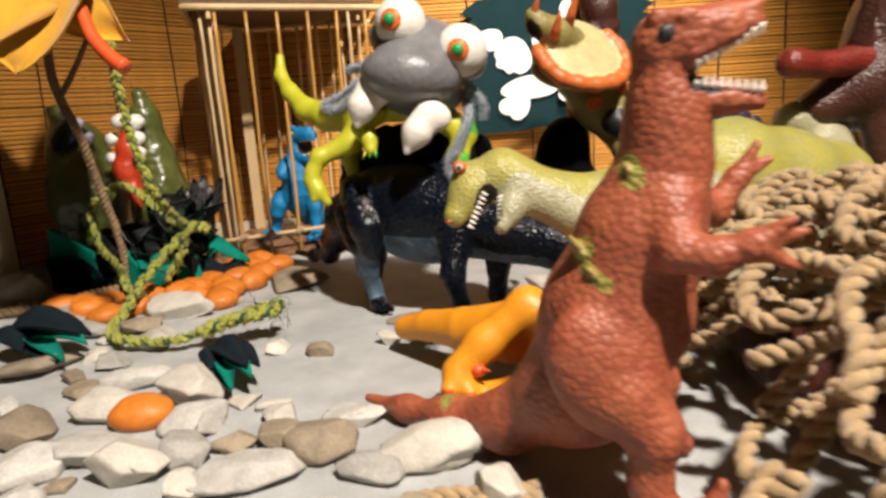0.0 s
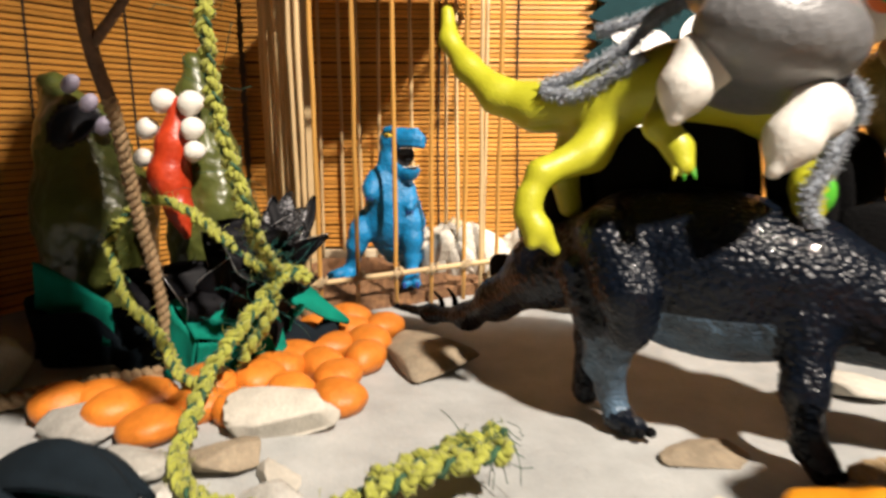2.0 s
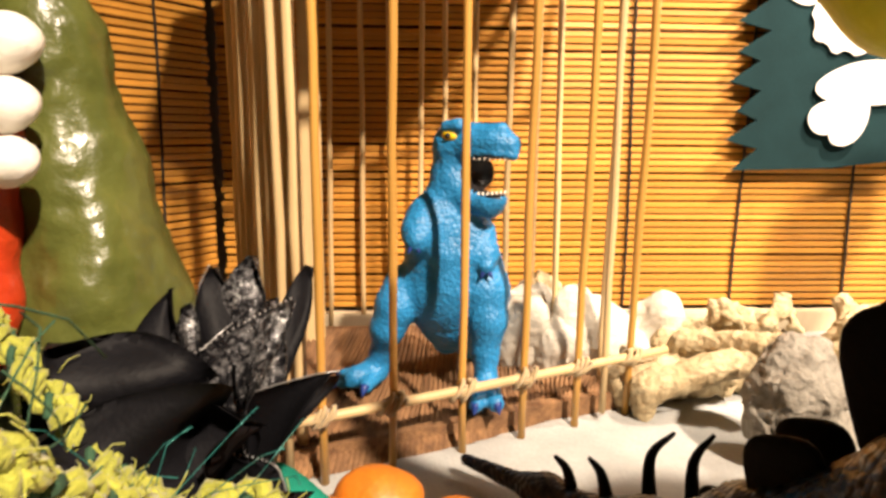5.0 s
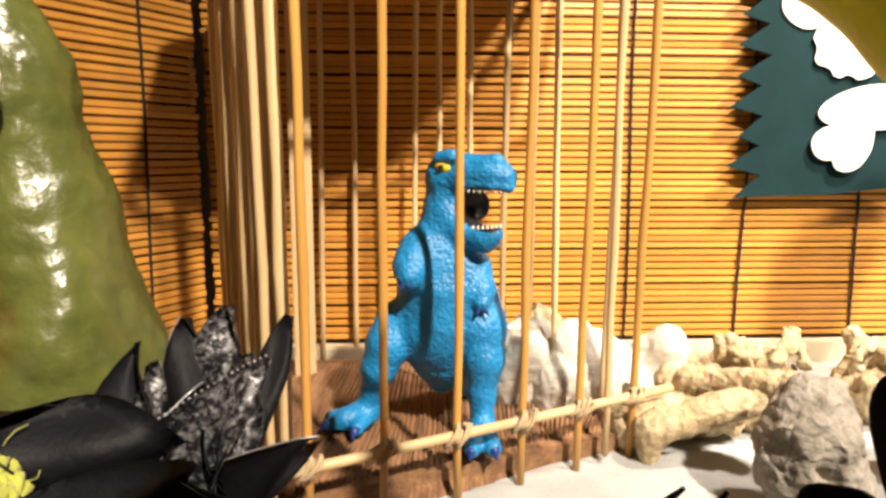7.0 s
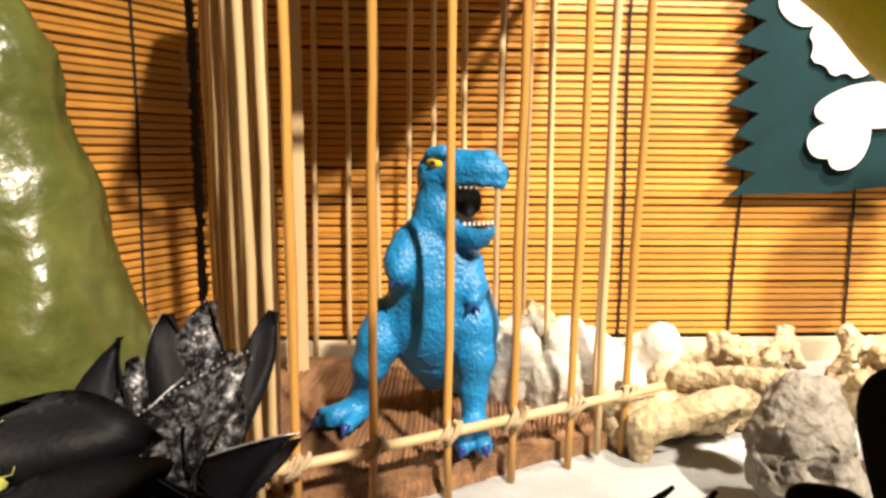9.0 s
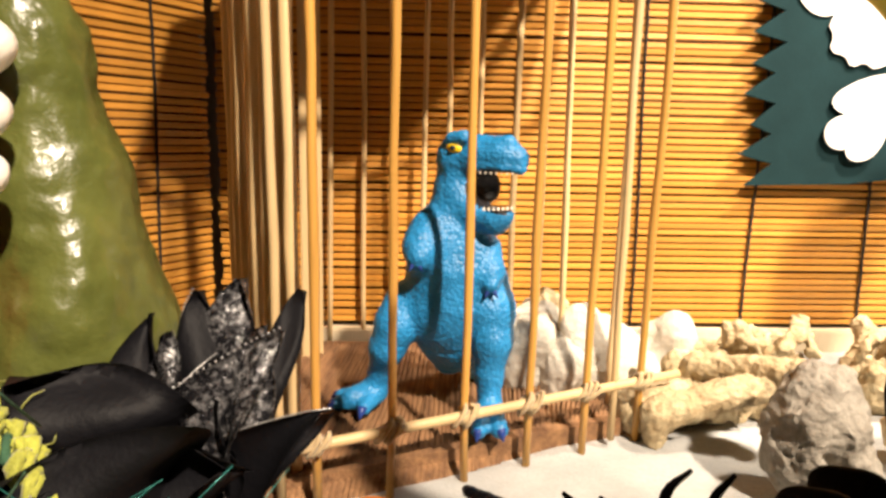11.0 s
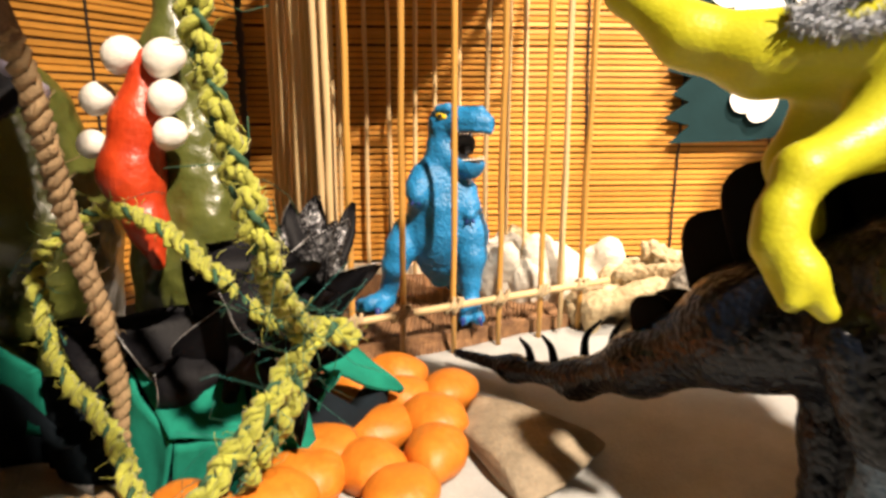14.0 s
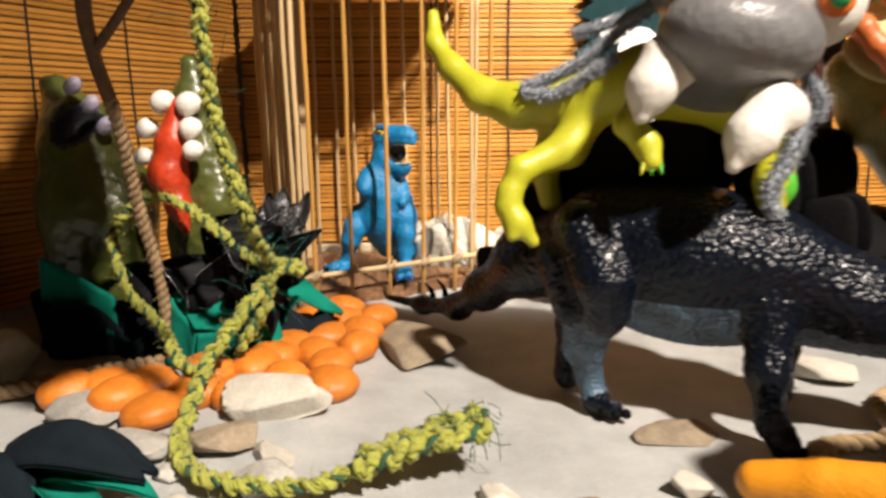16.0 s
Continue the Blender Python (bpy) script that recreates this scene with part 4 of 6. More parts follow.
def rust_dinosaur():
    p = limb(0, (-0.039, 0.302, 0.007, 0.0022), (-0.018, 0.286, 0.0075, 0.0045), (0.003, 0.270, 0.010, 0.0075), (0.029, 0.252, 0.016, 0.012), (0.056, 0.235, 0.038, 0.0215), (0.069, 0.226, 0.072, 0.0258), (0.077, 0.220, 0.104, 0.0200), (0.0840, 0.217, 0.128, 0.0132), (0.0835, 0.215, 0.145, 0.0112), (0.0815, 0.213, 0.164, 0.0100), k=0.012)
    # skull rising to the snout, brow ridge, lips, hanging jaw
    p += limb(0, (0.0808, 0.2120, 0.1687, 0.0092), (0.0885, 0.2090, 0.1690, 0.0080), (0.0972, 0.2060, 0.1716, 0.0064), (0.1050, 0.2050, 0.1741, 0.0046), k=0.005)
    p += limb(0, (0.0770, 0.2060, 0.1755, 0.0028), (0.0850, 0.2030, 0.1750, 0.0024), (0.0900, 0.2030, 0.1740, 0.0018), k=0.003)
    p += lump(0, (0.1060, 0.2035, 0.1770), (0.0034, 0.0030, 0.0020), (0, -18, 0), 0.002)
    p += limb(0, (0.0870, 0.2025, 0.1630, 0.0024), (0.0970, 0.2010, 0.1680, 0.0020), (0.1070, 0.2015, 0.1722, 0.0018), k=0.002)
    p += limb(0, (0.0816, 0.2120, 0.1519, 0.0079), (0.0898, 0.2090, 0.1500, 0.0050), (0.1006, 0.2060, 0.1487, 0.0039), (0.1089, 0.2040, 0.1478, 0.0031), k=0.004)
    p += lump(2, (0.0905, 0.2100, 0.1580), (0.0070, 0.0035, 0.0060), (0, 0, 0), 0.001)
    p += carve((0.1010, 0.2040, 0.1585), (0.0150, 0.0120, 0.0052), 2, (0, -14, -12), 0.0015)
    p += limb(4, (0.0900, 0.2080, 0.1545, 0.0022), (0.1010, 0.2055, 0.1525, 0.0016), k=0.001)
    p += lump(0, (0.061, 0.2055, 0.057), (0.0205, 0.0125, 0.027), (0, -28, 0), 0.003)
    p += limb(0, (0.066, 0.203, 0.048, 0.0135), (0.0755, 0.199, 0.036, 0.0095), (0.0745, 0.200, 0.016, 0.0072), (0.076, 0.197, 0.007, 0.0072), k=0.006)
    p += limb(0, (0.076, 0.197, 0.0055, 0.0062), (0.088, 0.192, 0.0055, 0.0052), (0.094, 0.190, 0.012, 0.0034), (0.0965, 0.190, 0.020, 0.0022), k=0.004)
    p += limb(0, (0.077, 0.194, 0.005, 0.0055), (0.086, 0.182, 0.004, 0.0042), k=0.004)
    p += limb(0, (0.076, 0.242, 0.050, 0.016), (0.090, 0.246, 0.034, 0.0095), (0.090, 0.248, 0.010, 0.007), (0.102, 0.244, 0.005, 0.005), k=0.006)
    p += limb(0, (0.083, 0.204, 0.114, 0.0092), (0.081, 0.194, 0.102, 0.0062), (0.090, 0.188, 0.101, 0.0055), (0.100, 0.184, 0.105, 0.0046), k=0.005)
    for tip in ((0.1135, 0.180, 0.1095), (0.112, 0.181, 0.0985), (0.109, 0.179, 0.1135)):
        p += limb(0, (0.100, 0.184, 0.105, 0.0038), (*tip, 0.0016), k=0.003)
    p += limb(0, (0.095, 0.228, 0.112, 0.0085), (0.110, 0.239, 0.106, 0.0055), (0.119, 0.240, 0.118, 0.0045), k=0.005)
    for tip in ((0.131, 0.239, 0.125), (0.126, 0.239, 0.131)):
        p += limb(0, (0.119, 0.240, 0.118, 0.0036), (*tip, 0.0016), k=0.003)
    for c, r, t in (((0.002, 0.2650, 0.0140), (0.0022, 0.004, 0.0065), 10), ((0.026, 0.2430, 0.0195), (0.0024, 0.004, 0.008), 5), ((0.053, 0.2100, 0.1000), (0.0028, 0.004, 0.0070), -35), ((0.0595, 0.2040, 0.0900), (0.0026, 0.004, 0.0080), -50),
                    ((0.070, 0.2055, 0.1250), (0.0028, 0.003, 0.0060), -30), ((0.0465, 0.222, 0.060), (0.002, 0.006, 0.005), -20), ((0.0900, 0.2015, 0.1705), (0.0045, 0.0026, 0.0026), -35)):
        p += lump(1, (c[0], c[1] + 0.0030, c[2]), (r[0] * 0.55, r[1], r[2]), (0, t, 0), 0.001)
        p += lump(1, (c[0] + 0.0045, c[1] + 0.0030, c[2] - 0.0035), (r[0] * 0.4, r[1] * 0.9, r[2] * 0.7), (0, t + 12, 0), 0.001)

    def extra(s):
        s.begin("eye", "black eye")
        s.ball((0.0795, 0.2030, 0.1700), (0.0032, 0.0018, 0.0032), 2)
        for i in range(9):
            u = i / 8
            for sd in (-1, 1):
                s.begin("tooth", "ivory tooth")
                c = np.array((0.0885 + 0.0190 * u, 0.2075 - 0.0035 * u + sd * (0.0058 - 0.0026 * u), 0.1622 + 0.0092 * u))
                s.spike(c, c + (0.0006, 0, -0.0042), 0.0012, 3)
                s.begin("tooth", "ivory tooth")
                c = np.array((0.0895 + 0.0195 * u, 0.2085 - 0.0045 * u + sd * (0.0040 - 0.0014 * u), 0.1534 - 0.0030 * u))
                s.spike(c, c + (0.0002, 0, 0.0040), 0.0011, 3)

    ob = figure("toy_dinosaur", p, [RUST, MOSS, MOUTH, TOOTH, REDCLAY], 0.0010, (0.07, 0.225, 0), extra)
    tagged(ob, "rust-red vinyl tyrannosaur toy with moss green patches, mouth open", "toy dinosaur")


def orange_dinosaur():
    p = limb(0, (-0.023, 0.379, 0.017, 0.0075), (-0.008, 0.366, 0.022, 0.0095), (0.014, 0.345, 0.026, 0.0125), (0.040, 0.325, 0.030, 0.0175), (0.068, 0.316, 0.031, 0.0205), (0.096, 0.318, 0.030, 0.017), (0.118, 0.322, 0.030, 0.011), k=0.002)
    p += limb(0, (0.060, 0.300, 0.040, 0.014), (0.045, 0.306, 0.050, 0.0095), (0.022, 0.303, 0.033, 0.0085), (0.008, 0.299, 0.020, 0.0082), k=0.006)
    p += limb(0, (0.008, 0.299, 0.018, 0.0065), (0.013, 0.290, 0.012, 0.0045), k=0.004)
    p += limb(0, (0.008, 0.299, 0.018, 0.0065), (0.003, 0.291, 0.014, 0.0045), k=0.004)
    p += limb(0, (0.062, 0.298, 0.018, 0.012), (0.040, 0.292, 0.010, 0.0085), (0.018, 0.297, 0.007, 0.0065), k=0.006)
    p += limb(0, (0.090, 0.300, 0.042, 0.008), (0.080, 0.292, 0.055, 0.005), (0.072, 0.296, 0.060, 0.0035), k=0.005)

    def extra(s):
        for a, b in (((0.013, 0.289, 0.012), (0.016, 0.285, 0.010)), ((0.003, 0.290, 0.014), (0.002, 0.285, 0.012)), ((0.018, 0.294, 0.022), (0.024, 0.288, 0.024))):
            s.begin("claw", "red-orange claw")
            s.ball(a, (0.0042, 0.0036, 0.0036), 1)
            s.spike(a, b, 0.0022, 1)

    ob = figure("toy_dinosaur", p, [ORANGE, CLAW], 0.0012, (0.04, 0.32, 0), extra)
    tagged(ob, "orange-yellow vinyl dinosaur toy lying on its side", "toy dinosaur")


def olive_dinosaur():
    p = limb(0, (0.036, 0.347, 0.1135, 0.0115), (0.020, 0.343, 0.105, 0.0105), (0.0115, 0.336, 0.0935, 0.0065), k=0.006)
    p += lump(0, (0.020, 0.345, 0.1155), (0.008, 0.007, 0.006), k=0.006)
    p += limb(1, (0.047, 0.341, 0.107, 0.0098), (0.041, 0.330, 0.096, 0.0064), (0.035, 0.324, 0.0885, 0.0042), k=0.005)
    p += carve((0.0285, 0.328, 0.098), (0.0052, 0.012, 0.0125), 3, (10, 12, 10), 0.002)
    p += limb(0, (0.040, 0.347, 0.113, 0.0125), (0.068, 0.342, 0.099, 0.0118), (0.105, 0.348, 0.098, 0.0145), (0.135, 0.362, 0.108, 0.021), (0.172, 0.380, 0.102, 0.032), (0.215, 0.396, 0.090, 0.034), (0.258, 0.412, 0.088, 0.024), k=0.010)
    p += limb(1, (0.052, 0.340, 0.103, 0.0105), (0.075, 0.334, 0.090, 0.0100), (0.108, 0.338, 0.087, 0.013), (0.150, 0.352, 0.088, 0.02), k=0.006)
    p += limb(1, (0.258, 0.412, 0.088, 0.022), (0.262, 0.430, 0.110, 0.014), (0.240, 0.432, 0.128, 0.0105), (0.300, 0.445, 0.128, 0.0105), (0.36, 0.45, 0.13, 0.006), k=0.008)
    p += limb(1, (0.165, 0.360, 0.085, 0.014), (0.160, 0.345, 0.045, 0.010), (0.165, 0.350, 0.008, 0.008), k=0.006)
    p += limb(1, (0.225, 0.38, 0.075, 0.018), (0.230, 0.370, 0.04, 0.011), (0.228, 0.38, 0.008, 0.009), k=0.006)

    def extra(s):
        s.begin("eye", "white eye ringed in red")
        s.ball((0.0150, 0.3370, 0.1195), (0.0040, 0.0024, 0.0034), 4, (0, 0, -20))
        s.ball((0.0146, 0.3352, 0.1195), (0.0020, 0.0014, 0.0020), 2, (0, 0, -20))
        s.ball((0.0146, 0.3340, 0.1195), (0.0010, 0.0008, 0.0016), 3)
        s.begin("nostril", "red painted nostril")
        s.ball((0.0078, 0.3315, 0.0915), (0.0016, 0.0012, 0.0012), 4)
        for i in range(8):
            u = i / 7
            s.begin("tooth", "ivory tooth")
            c = np.array((0.0262 - 0.0085 * u, 0.3335 - 0.004 * u, 0.1055 - 0.0165 * u))
            s.spike(c, c + (0.0034, -0.0018, -0.0016), 0.0011, 2)
            s.begin("tooth", "ivory tooth")
            c = np.array((0.0365 - 0.001 * u, 0.3310 - 0.008 * u, 0.1035 - 0.0135 * u))
            s.spike(c, c + (-0.0032, -0.0014, -0.0006), 0.0010, 2)
        for i in range(15):
            s.begin("sail_ridge", "dark purple knobbly sail ridge")
            u = i / 14
            x, y = 0.112 + 0.125 * u, 0.356 + 0.045 * u
            z = 0.112 + 0.034 * math.sin(math.pi * min(1, u * 0.9 + 0.18)) - 0.010 * u
            s.ball((x, y, z - 0.004), (0.0085, 0.003, 0.0105), 5, (0, 0, 20), 9, 6)

    ob = figure("toy_dinosaur", p, [OLIVE, PALEBELLY, TOOTH, MOUTH, CLAW, PURPLE], 0.0013, (0.15, 0.37, 0), extra)
    tagged(ob, "olive and yellow vinyl spinosaur toy with purple sail, jaws open", "toy dinosaur")


def horned_dinosaur():
    p = limb(0, (0.118, 0.552, 0.165, 0.015), (0.142, 0.556, 0.146, 0.022), (0.172, 0.558, 0.124, 0.026), (0.182, 0.562, 0.098, 0.020), k=0.012)
    p += limb(0, (0.160, 0.540, 0.108, 0.014), (0.160, 0.530, 0.095, 0.010), (0.170, 0.522, 0.086, 0.008), k=0.006)
    p += limb(0, (0.186, 0.545, 0.105, 0.013), (0.192, 0.532, 0.092, 0.009), (0.188, 0.522, 0.085, 0.0075), k=0.006)
    p += limb(3, (0.150, 0.536, 0.130, 0.010), (0.166, 0.525, 0.118, 0.006), (0.192, 0.515, 0.104, 0.005), k=0.005)
    p += limb(0, (0.112, 0.528, 0.190, 0.014), (0.097, 0.510, 0.199, 0.0120), (0.083, 0.502, 0.206, 0.0085), (0.078, 0.499, 0.213, 0.005), k=0.006)
    p += lump(1, (0.120, 0.516, 0.1855), (0.036, 0.0050, 0.031), (-36, 18, 14), 0.003)
    p += lump(1, (0.100, 0.509, 0.170), (0.024, 0.004, 0.014), (-30, 8, 14), 0.004)
    rot = np.array(Euler([radians(-36), radians(18), radians(14)]).to_matrix())
    edge = []
    for i in range(22):
        a = -2.95 + i * 0.185
        c = rot @ np.array((0.036 * math.cos(a), -0.001, 0.030 * math.sin(a))) + (0.120, 0.516, 0.1855)
        if a < -1.0:
            c = c + np.array((-0.006, -0.003, -0.004)) * min(1, (-1.0 - a))
        edge.append((*c, 0.0042 + 0.0012 * (i % 2)))
    p += limb(2, *edge, k=0.003)
    p += limb(2, (0.156, 0.534, 0.158, 0.005), (0.180, 0.536, 0.146, 0.006), (0.198, 0.545, 0.120, 0.005), k=0.003)
    p += lump(2, (0.130, 0.530, 0.145), (0.006, 0.004, 0.006), k=0.003)
    p += carve((0.079, 0.493, 0.200), (0.009, 0.010, 0.003), 3, (0, 62, 0), 0.002)

    def extra(s):
        for a, b, r in (((0.106, 0.506, 0.206), (0.113, 0.496, 0.232), 0.0046), ((0.094, 0.499, 0.196), (0.097, 0.486, 0.214), 0.0046), ((0.079, 0.498, 0.213), (0.082, 0.490, 0.226), 0.0034)):
            s.begin("horn", "orange-red horn")
            s.spike(a, b, r, 2, 8)
        s.begin("eye", "black eye")
        s.ball((0.091, 0.4985, 0.204), (0.002, 0.0016, 0.002), 3)

    ob = figure("toy_dinosaur", p, [TRI, TRIPALE, TRIORANGE, MOUTH], 0.0013, (0.16, 0.54, 0.085), extra)
    tagged(ob, "drab olive triceratops toy rearing, pale frill edged in orange", "toy dinosaur")
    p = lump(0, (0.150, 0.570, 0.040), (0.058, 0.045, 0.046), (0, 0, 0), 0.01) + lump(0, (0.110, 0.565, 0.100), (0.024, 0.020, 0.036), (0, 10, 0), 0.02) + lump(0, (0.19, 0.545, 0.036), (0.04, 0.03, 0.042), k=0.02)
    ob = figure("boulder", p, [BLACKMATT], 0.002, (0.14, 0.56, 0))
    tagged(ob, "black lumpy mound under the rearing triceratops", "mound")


def brown_figures():
    p = limb(0, (0.255, 0.430, 0.135, 0.014), (0.285, 0.432, 0.150, 0.022), (0.305, 0.435, 0.185, 0.026), (0.315, 0.435, 0.230, 0.022), (0.31, 0.43, 0.26, 0.012), k=0.01)
    snout = limb(0, (0.222, 0.402, 0.164, 0.0095), (0.229, 0.404, 0.1635, 0.0082), (0.245, 0.410, 0.162, 0.0078), (0.285, 0.425, 0.165, 0.011), k=0.003)
    p += limb(0, (0.272, 0.42, 0.175, 0.007), (0.272, 0.41, 0.2, 0.005), k=0.006)
    p += limb(0, (0.29, 0.43, 0.15, 0.016), (0.30, 0.42, 0.10, 0.013), (0.30, 0.42, 0.05, 0.012), k=0.006)
    ob = figure("toy_dinosaur", p, [DARKBROWN], 0.0015, (0.29, 0.43, 0.04))
    figure("snout", snout, [DARKRED], 0.0012, (0.29, 0.43, 0.04), None, ob, "blunt dark red snout")
    tagged(ob, "dark red-brown toy with a blunt red snout", "toy dinosaur")
    p = limb(0, (0.150, 0.575, 0.205, 0.010), (0.146, 0.578, 0.222, 0.0145), (0.140, 0.582, 0.250, 0.016), (0.150, 0.60, 0.29, 0.024), (0.17, 0.61, 0.31, 0.018), k=0.006)
    p += limb(0, (0.156, 0.574, 0.208, 0.007), (0.138, 0.57, 0.206, 0.006), k=0.004)
    leg = limb(0, (0.150, 0.60, 0.29, 0.020), (0.140, 0.602, 0.24, 0.012), (0.132, 0.604, 0.17, 0.010), (0.132, 0.604, 0.04, 0.012), k=0.006)
    ob = figure("toy_dinosaur", p, [DARKBROWN], 0.0016, (0.17, 0.6, 0.04))
    figure("leg", leg, [DARKBROWN], 0.0016, (0.17, 0.6, 0.04), None, ob)
    tagged(ob, "dark brown toy leaning over the triceratops", "toy dinosaur")


blue_dinosaur()
black_dinosaur()
lime_dinosaur()
monster_head()
rust_dinosaur()
orange_dinosaur()
olive_dinosaur()
horned_dinosaur()
brown_figures()


# ---- plants ----
def toothed_pods():
    root = empty("clay_pod", (-0.268, 0.618, 0.0), "olive clay snapping plant with a red mouth and white teeth", "clay plant")
    p = limb(0, (-0.270, 0.622, 0.030, 0.030), (-0.270, 0.622, 0.075, 0.0265), (-0.272, 0.620, 0.120, 0.0180), (-0.273, 0.617, 0.155, 0.0115), (-0.2745, 0.615, 0.178, 0.0060), k=0.012)
    p += lump(0, (-0.261, 0.605, 0.09), (0.010, 0.010, 0.022), k=0.012) + lump(0, (-0.257, 0.610, 0.06), (0.012, 0.012, 0.016), k=0.012)
    figure("stalk", p, [POD], 0.0017, (-0.268, 0.618, 0.0), None, root, "", 0.0014, 75)
    p = limb(0, (-0.280, 0.600, 0.152, 0.005), (-0.284, 0.598, 0.130, 0.0095), (-0.288, 0.597, 0.110, 0.0115), (-0.282, 0.592, 0.090, 0.007), (-0.278, 0.588, 0.076, 0.0028), k=0.006)
    figure("mouth", p, [REDCLAY], 0.0013, (-0.268, 0.618, 0.0), None, root, "red clay mouth")
    for c, r in (((-0.289, 0.600, 0.1545), 0.0080), ((-0.2715, 0.593, 0.153), 0.0082), ((-0.2705, 0.589, 0.1385), 0.0074), ((-0.269, 0.585, 0.1255), 0.0066), ((-0.302, 0.606, 0.1385), 0.0072), ((-0.306, 0.606, 0.121), 0.0062)):
        s = Soup()
        s.ball(c, (r * 0.95, r * 0.88, r * 0.84), 0, (20 + c[2] * 900, 30, c[0] * 700), 16, 12, 0.9)
        s.make("tooth", [WHITECLAY], (-0.268, 0.618, 0.0), root, "round white clay tooth")
    root = empty("clay_pod", (-0.362, 0.66, 0.0), "large olive clay snapping plant with lilac teeth", "clay plant")
    p = limb(0, (-0.358, 0.655, 0.030, 0.036), (-0.358, 0.655, 0.085, 0.037), (-0.365, 0.658, 0.130, 0.026), (-0.381, 0.662, 0.166, 0.0095), k=0.012)
    p += lump(0, (-0.335, 0.64, 0.07), (0.018, 0.02, 0.03), k=0.012)
    p += carve((-0.352, 0.632, 0.150), (0.012, 0.018, 0.030), 1, (20, 40, 0), 0.004)
    figure("stalk", p, [POD, MOUTH], 0.002, (-0.362, 0.66, 0.0), None, root, "", 0.0014, 75)
    for c in ((-0.358, 0.637, 0.166), (-0.347, 0.635, 0.154), (-0.338, 0.633, 0.140)):
        s = Soup()
        s.ball(c, (0.0052, 0.0050, 0.0068), 0, (0, 40, 0), 10, 8)
        s.make("tooth", [LILAC], (-0.362, 0.66, 0.0), root, "pointed lilac clay tooth")


toothed_pods()


def satin_flower():
    root = empty("fabric_flower", (-0.225, 0.592, 0.0), "black satin and silver organza fabric flower", "fabric flower")
    rows = [((-0.224, 0.590, 0.040), (-0.1935, 0.572, 0.078), 0.018, 0), ((-0.222, 0.592, 0.044), (-0.203, 0.606, 0.096), 0.014, 0), ((-0.224, 0.586, 0.046), (-0.204, 0.582, 0.093), 0.021, 1),
            ((-0.226, 0.594, 0.048), (-0.217, 0.602, 0.100), 0.022, 1), ((-0.228, 0.592, 0.048), (-0.227, 0.602, 0.097), 0.018, 0), ((-0.230, 0.592, 0.046), (-0.238, 0.600, 0.092), 0.018, 0),
            ((-0.222, 0.586, 0.048), (-0.220, 0.584, 0.086), 0.020, 0), ((-0.224, 0.576, 0.060), (-0.254, 0.566, 0.088), 0.028, 0), ((-0.222, 0.570, 0.056), (-0.250, 0.548, 0.074), 0.030, 0),
            ((-0.236, 0.578, 0.058), (-0.208, 0.562, 0.070), 0.026, 0), ((-0.232, 0.590, 0.040), (-0.266, 0.578, 0.080), 0.030, 0), ((-0.226, 0.575, 0.030), (-0.230, 0.545, 0.062), 0.034, 0),
            ((-0.240, 0.585, 0.030), (-0.288, 0.562, 0.062), 0.034, 0), ((-0.222, 0.596, 0.044), (-0.209, 0.590, 0.092), 0.017, 1), ((-0.220, 0.586, 0.036), (-0.198, 0.560, 0.056), 0.024, 0),
            ((-0.228, 0.590, 0.046), (-0.231, 0.586, 0.091), 0.015, 1), ((-0.245, 0.580, 0.02), (-0.272, 0.547, 0.050), 0.034, 0), ((-0.26, 0.59, 0.02), (-0.312, 0.577, 0.058), 0.034, 0), ((-0.252, 0.57, 0.03), (-0.235, 0.55, 0.075), 0.024, 0)]
    for i, (a, b, w, k) in enumerate(rows):
        ob = sheet("petal", a, b, w, ORGANZA if k else SATIN, root, bend=0.005 + 0.003 * (i % 3), cup=(0.45, -0.35, 0.55)[i % 3], thick=0.0004, normal=(-0.2, -0.8, 0.5), wave=0.0024 + 0.0026 * (w > 0.022), seed=i, label="sheer silver petal" if k else "")
        ob.location = Vector(a) - root.location
        if w > 0.016 and i % 2 == 0:
            rim = Soup()
            line = np.array([ob.data.vertices[j * 9 + (8 if i % 2 else 0)].co for j in range(1, 15)]) + (0, -0.0004, 0.0004)
            if i % 3:
                for q in smooth_path(line, 4):
                    rim.ball(q, 0.00032, 0, (0, 0, 0), 5, 4)
            else:
                rim.tube(line, 0.00020, 5)
            edge = rim.make("rim", [SILVER], label="silver beaded rim" if i % 3 else "silver thread rim")
            edge.parent = ob


satin_flower()


